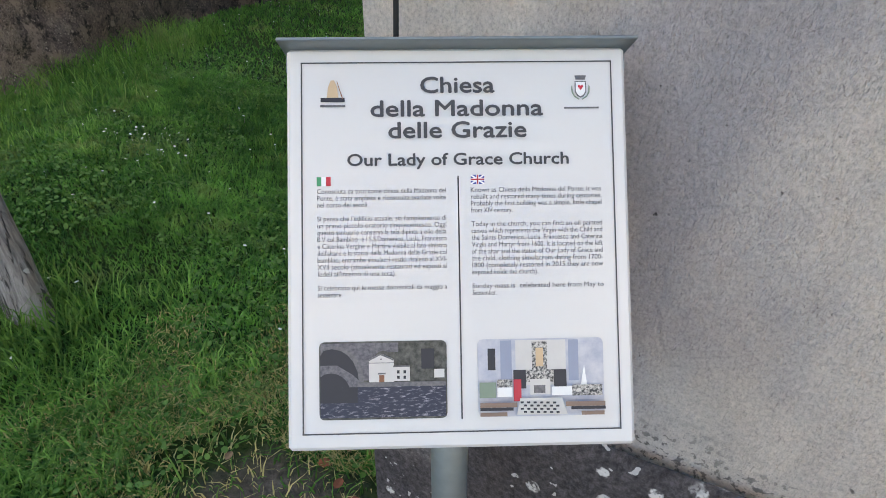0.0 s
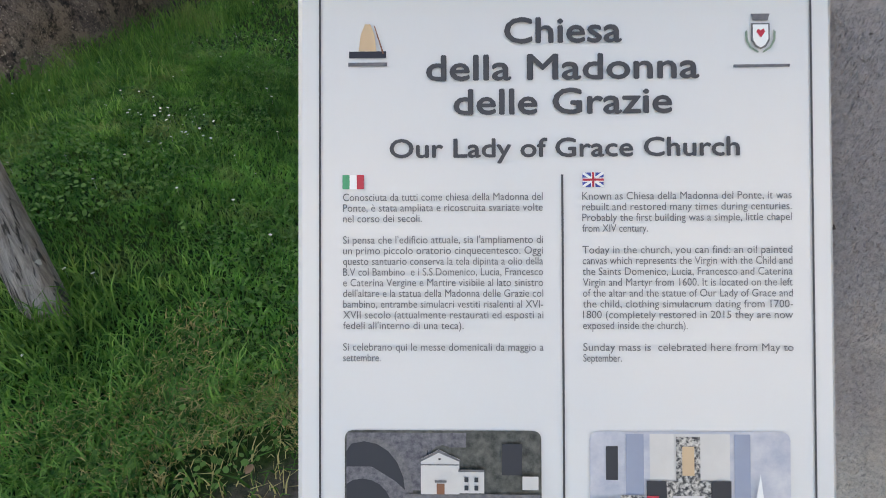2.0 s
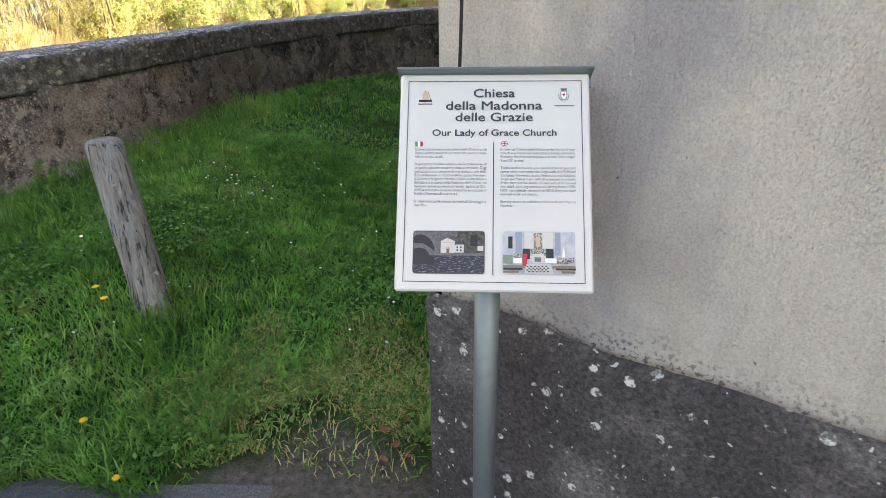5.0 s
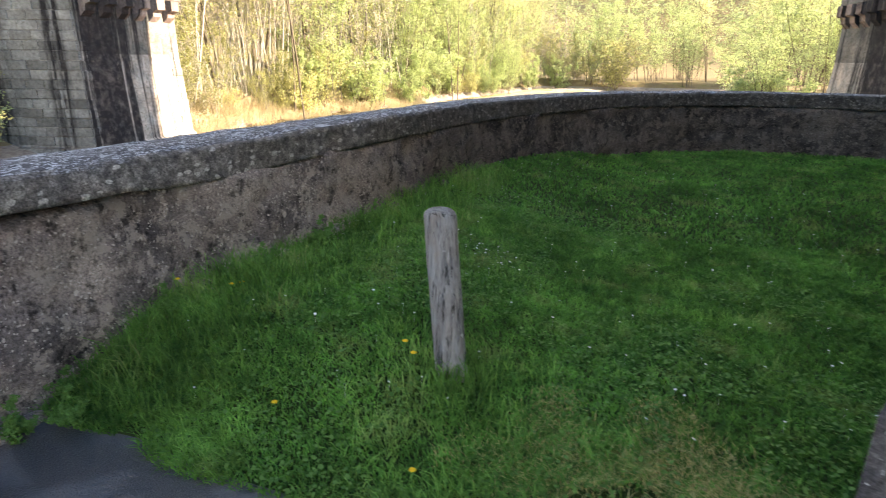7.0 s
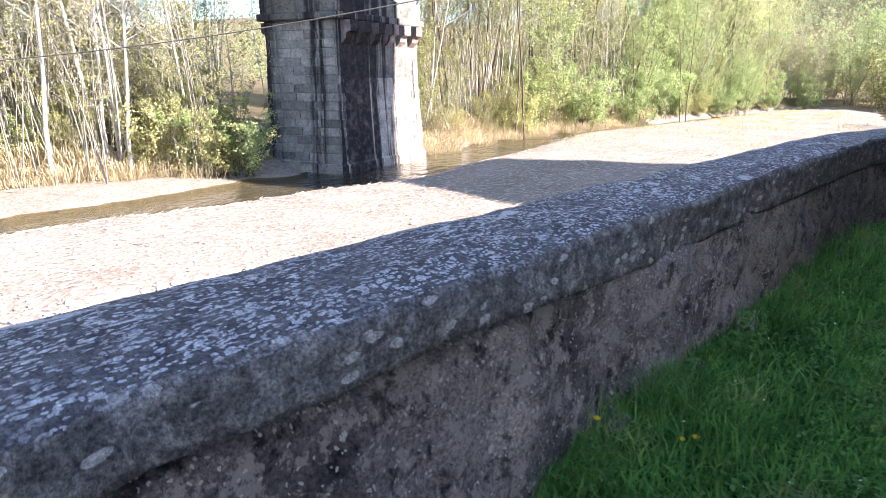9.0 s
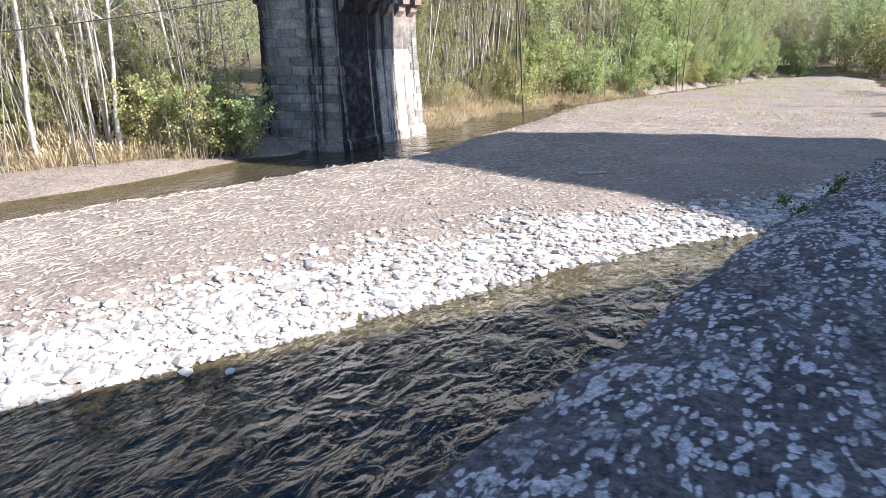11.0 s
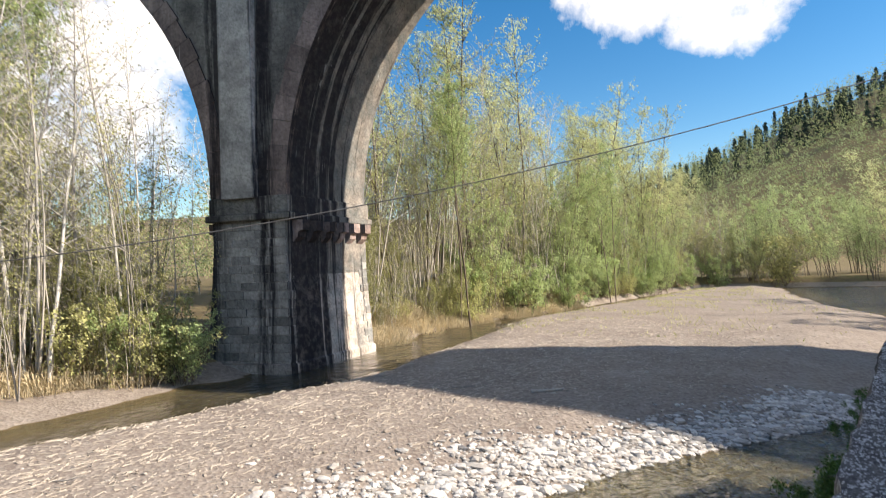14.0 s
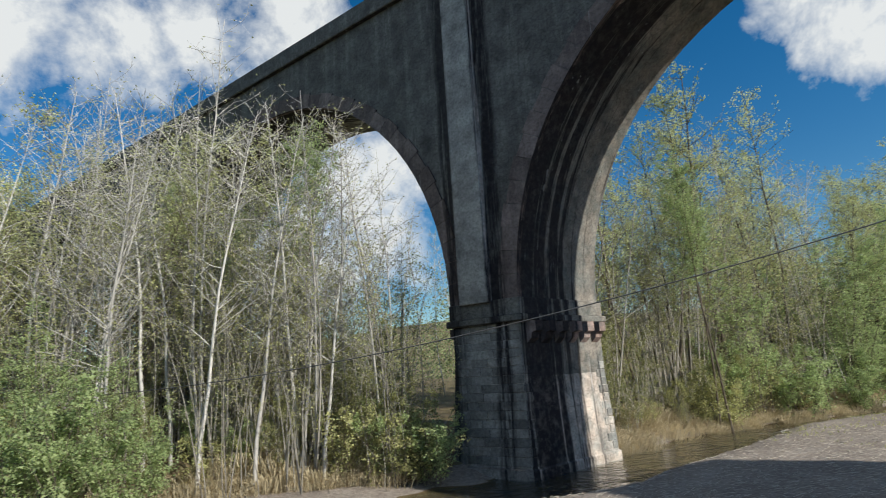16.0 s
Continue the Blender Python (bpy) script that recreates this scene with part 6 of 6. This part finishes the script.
def wall_cable():
    s = Sticks(2)
    pts = []
    for i in range(30):
        z = 0.9 + i * 0.14
        q = church_m @ Vector((0.085 + 0.006 * math.sin(i * 1.3), -0.012 + 0.02, 0))
        pts.append(Vector((q.x, q.y, z)) - D2 * 0.014)
    s.tube(pts, 0.0045, 0.0045, 6)
    ob = new("wall_cable")
    tagged(ob, "thin black cable with a small clip up the church wall", "cable")
    part("cord", mesh_of("cord", s.v, s.f, M_BLACK, True), None, ob)
    bm = bmesh.new()
    box(bm, -0.014, 0.014, -0.012, 0.012, -0.03, 0.03, bevel=0.006)
    c = part("clip", bm, M_BLACK, ob)
    c.location = Vector((pts[7].x, pts[7].y, 1.9))


wall_cable()

# ---- weeds on the river face of the parapet, stones at its foot ----
random.seed(8)
for y, z, s in ((1.9, 0.1, 0.16), (2.4, 0.4, 0.2), (3.1, 0.5, 0.17), (2.9, 0.15, 0.16), (1.0, -0.4, 0.14), (1.4, -0.2, 0.13), (0.7, -0.9, 0.17), (4.3, 0.5, 0.13), (3.6, 0.3, 0.15)):
    i = int(np.argmin(np.abs(line[:, 1] - y) + 9 * (line[:, 0] > 0)))
    plant("weed", line[i, 0] + outw[i, 0] * 0.72, line[i, 1] + outw[i, 1] * 0.72, s * 0.75, z)
for y, z, s, k in ((1.15, 0.75, 0.24, "twigs"), (1.6, 0.55, 0.26, "twigs"), (2.0, 0.6, 0.28, "twigs"), (0.75, 0.5, 0.22, "twigs"), (2.7, 0.75, 0.2, "weed"), (2.2, 0.7, 0.17, "weed"), (1.3, 0.35, 0.2, "weed"), (1.75, 0.2, 0.2, "weed"), (0.9, 0.1, 0.2, "weed"), (3.4, 0.7, 0.18, "weed"), (4.6, 0.75, 0.16, "weed"), (5.4, 0.7, 0.16, "weed"), (2.45, 0.35, 0.26, "twigs"), (1.1, -0.2, 0.25, "weed")):
    i = int(np.argmin(np.abs(line[:, 1] - y) + 9 * (line[:, 0] > 0)))
    plant(k, line[i, 0] + outw[i, 0] * 0.7, line[i, 1] + outw[i, 1] * 0.7, s * 0.8, z - 0.12)
for y, d, k in ((1.0, 0.14, 0.085), (1.15, 0.3, 0.07), (1.3, 0.12, 0.08), (1.5, 0.2, 0.07), (1.9, 0.14, 0.075), (2.8, 0.12, 0.07), (3.5, 0.14, 0.08), (4.4, 0.12, 0.075)):
    x = float(wall_x(y)) + d
    plant("foot_weed", x, y, k, float(lawn_z(x, y)))
for y, s in ((0.95, 0.09), (1.1, 0.07), (2.3, 0.08), (3.1, 0.07), (3.9, 0.1), (4.05, 0.08), (4.9, 0.07), (6.1, 0.08)):
    i = int(np.argmin(np.abs(line[:, 1] - y) + 9 * (line[:, 0] > 0)))
    p = line[i] - outw[i] * 0.06
    bm = bmesh.new()
    bmesh.ops.create_icosphere(bm, subdivisions=2, radius=s)
    for v in bm.verts:
        v.co = Vector((v.co.x * 0.8, v.co.y * 1.3, v.co.z * 0.8)) * (1 + 0.12 * noise.noise(v.co * 14))
    ob = part("footing_stone", bm, M_PARAPET, None, "", True)
    ob.location = (p[0], p[1], float(lawn_z(p[0], p[1])) + 0.02)
    tagged(ob, "grey lichened stone at the foot of the wall", "stone", "footing stones")

voussoirs(0.0, R_ARCH, SPRING)
voussoirs(-PITCH, R_ARCH, SPRING)
ashlar("front")
ashlar("near")
ashlar("far")
skewed = set()
for o in viaduct.children_recursive:
    if o.data.name not in skewed:
        skewed.add(o.data.name)
        for v in o.data.vertices:
            v.co.x += SKEW * v.co.y
for k in [k for v in KINDS.values() for k in v]:
    if k.name not in USED:
        for o in (*k.children_recursive, k):
            bpy.data.objects.remove(o)


def bar_weeds():
    """Thin young grass over the upstream end of the bar."""
    g = np.random.default_rng(77)
    n = 9000
    y = g.uniform(34, 88, n)
    xw, xb = interp(y, EDGE_WATER), interp(y, EDGE_POOL)
    x = xb + (xw - xb) * g.beta(1.3, 2.2, n)
    keep = (value_noise(x, y, 2.2, 6) + 0.5 * value_noise(x, y, 0.7, 7) > 0.05) & (g.random(n) < 0.35 + 0.65 * ramp01(y, 34, 62))
    x, y = x[keep], y[keep]
    n = len(x)
    z = ground_z(x, y)
    h, w = g.uniform(0.06, 0.24, n), g.uniform(0.02, 0.05, n)
    a, b = g.uniform(0, 6.28, n), g.uniform(0, 6.28, n)
    P = np.stack([np.stack([x - np.cos(a) * w, y - np.sin(a) * w, z - 0.02], 1), np.stack([x + np.cos(a) * w, y + np.sin(a) * w, z - 0.02], 1), np.stack([x + np.cos(b) * h * 0.5, y + np.sin(b) * h * 0.5, z + h], 1)], 1).reshape(-1, 3)
    ob = new("bar_grass", mesh_of("bar_grass", P, np.arange(3 * n).reshape(-1, 3), M_LEAF_OLIVE))
    tagged(ob, "thin young grass growing through the gravel bar", "grass", kind="stuff")


bar_weeds()
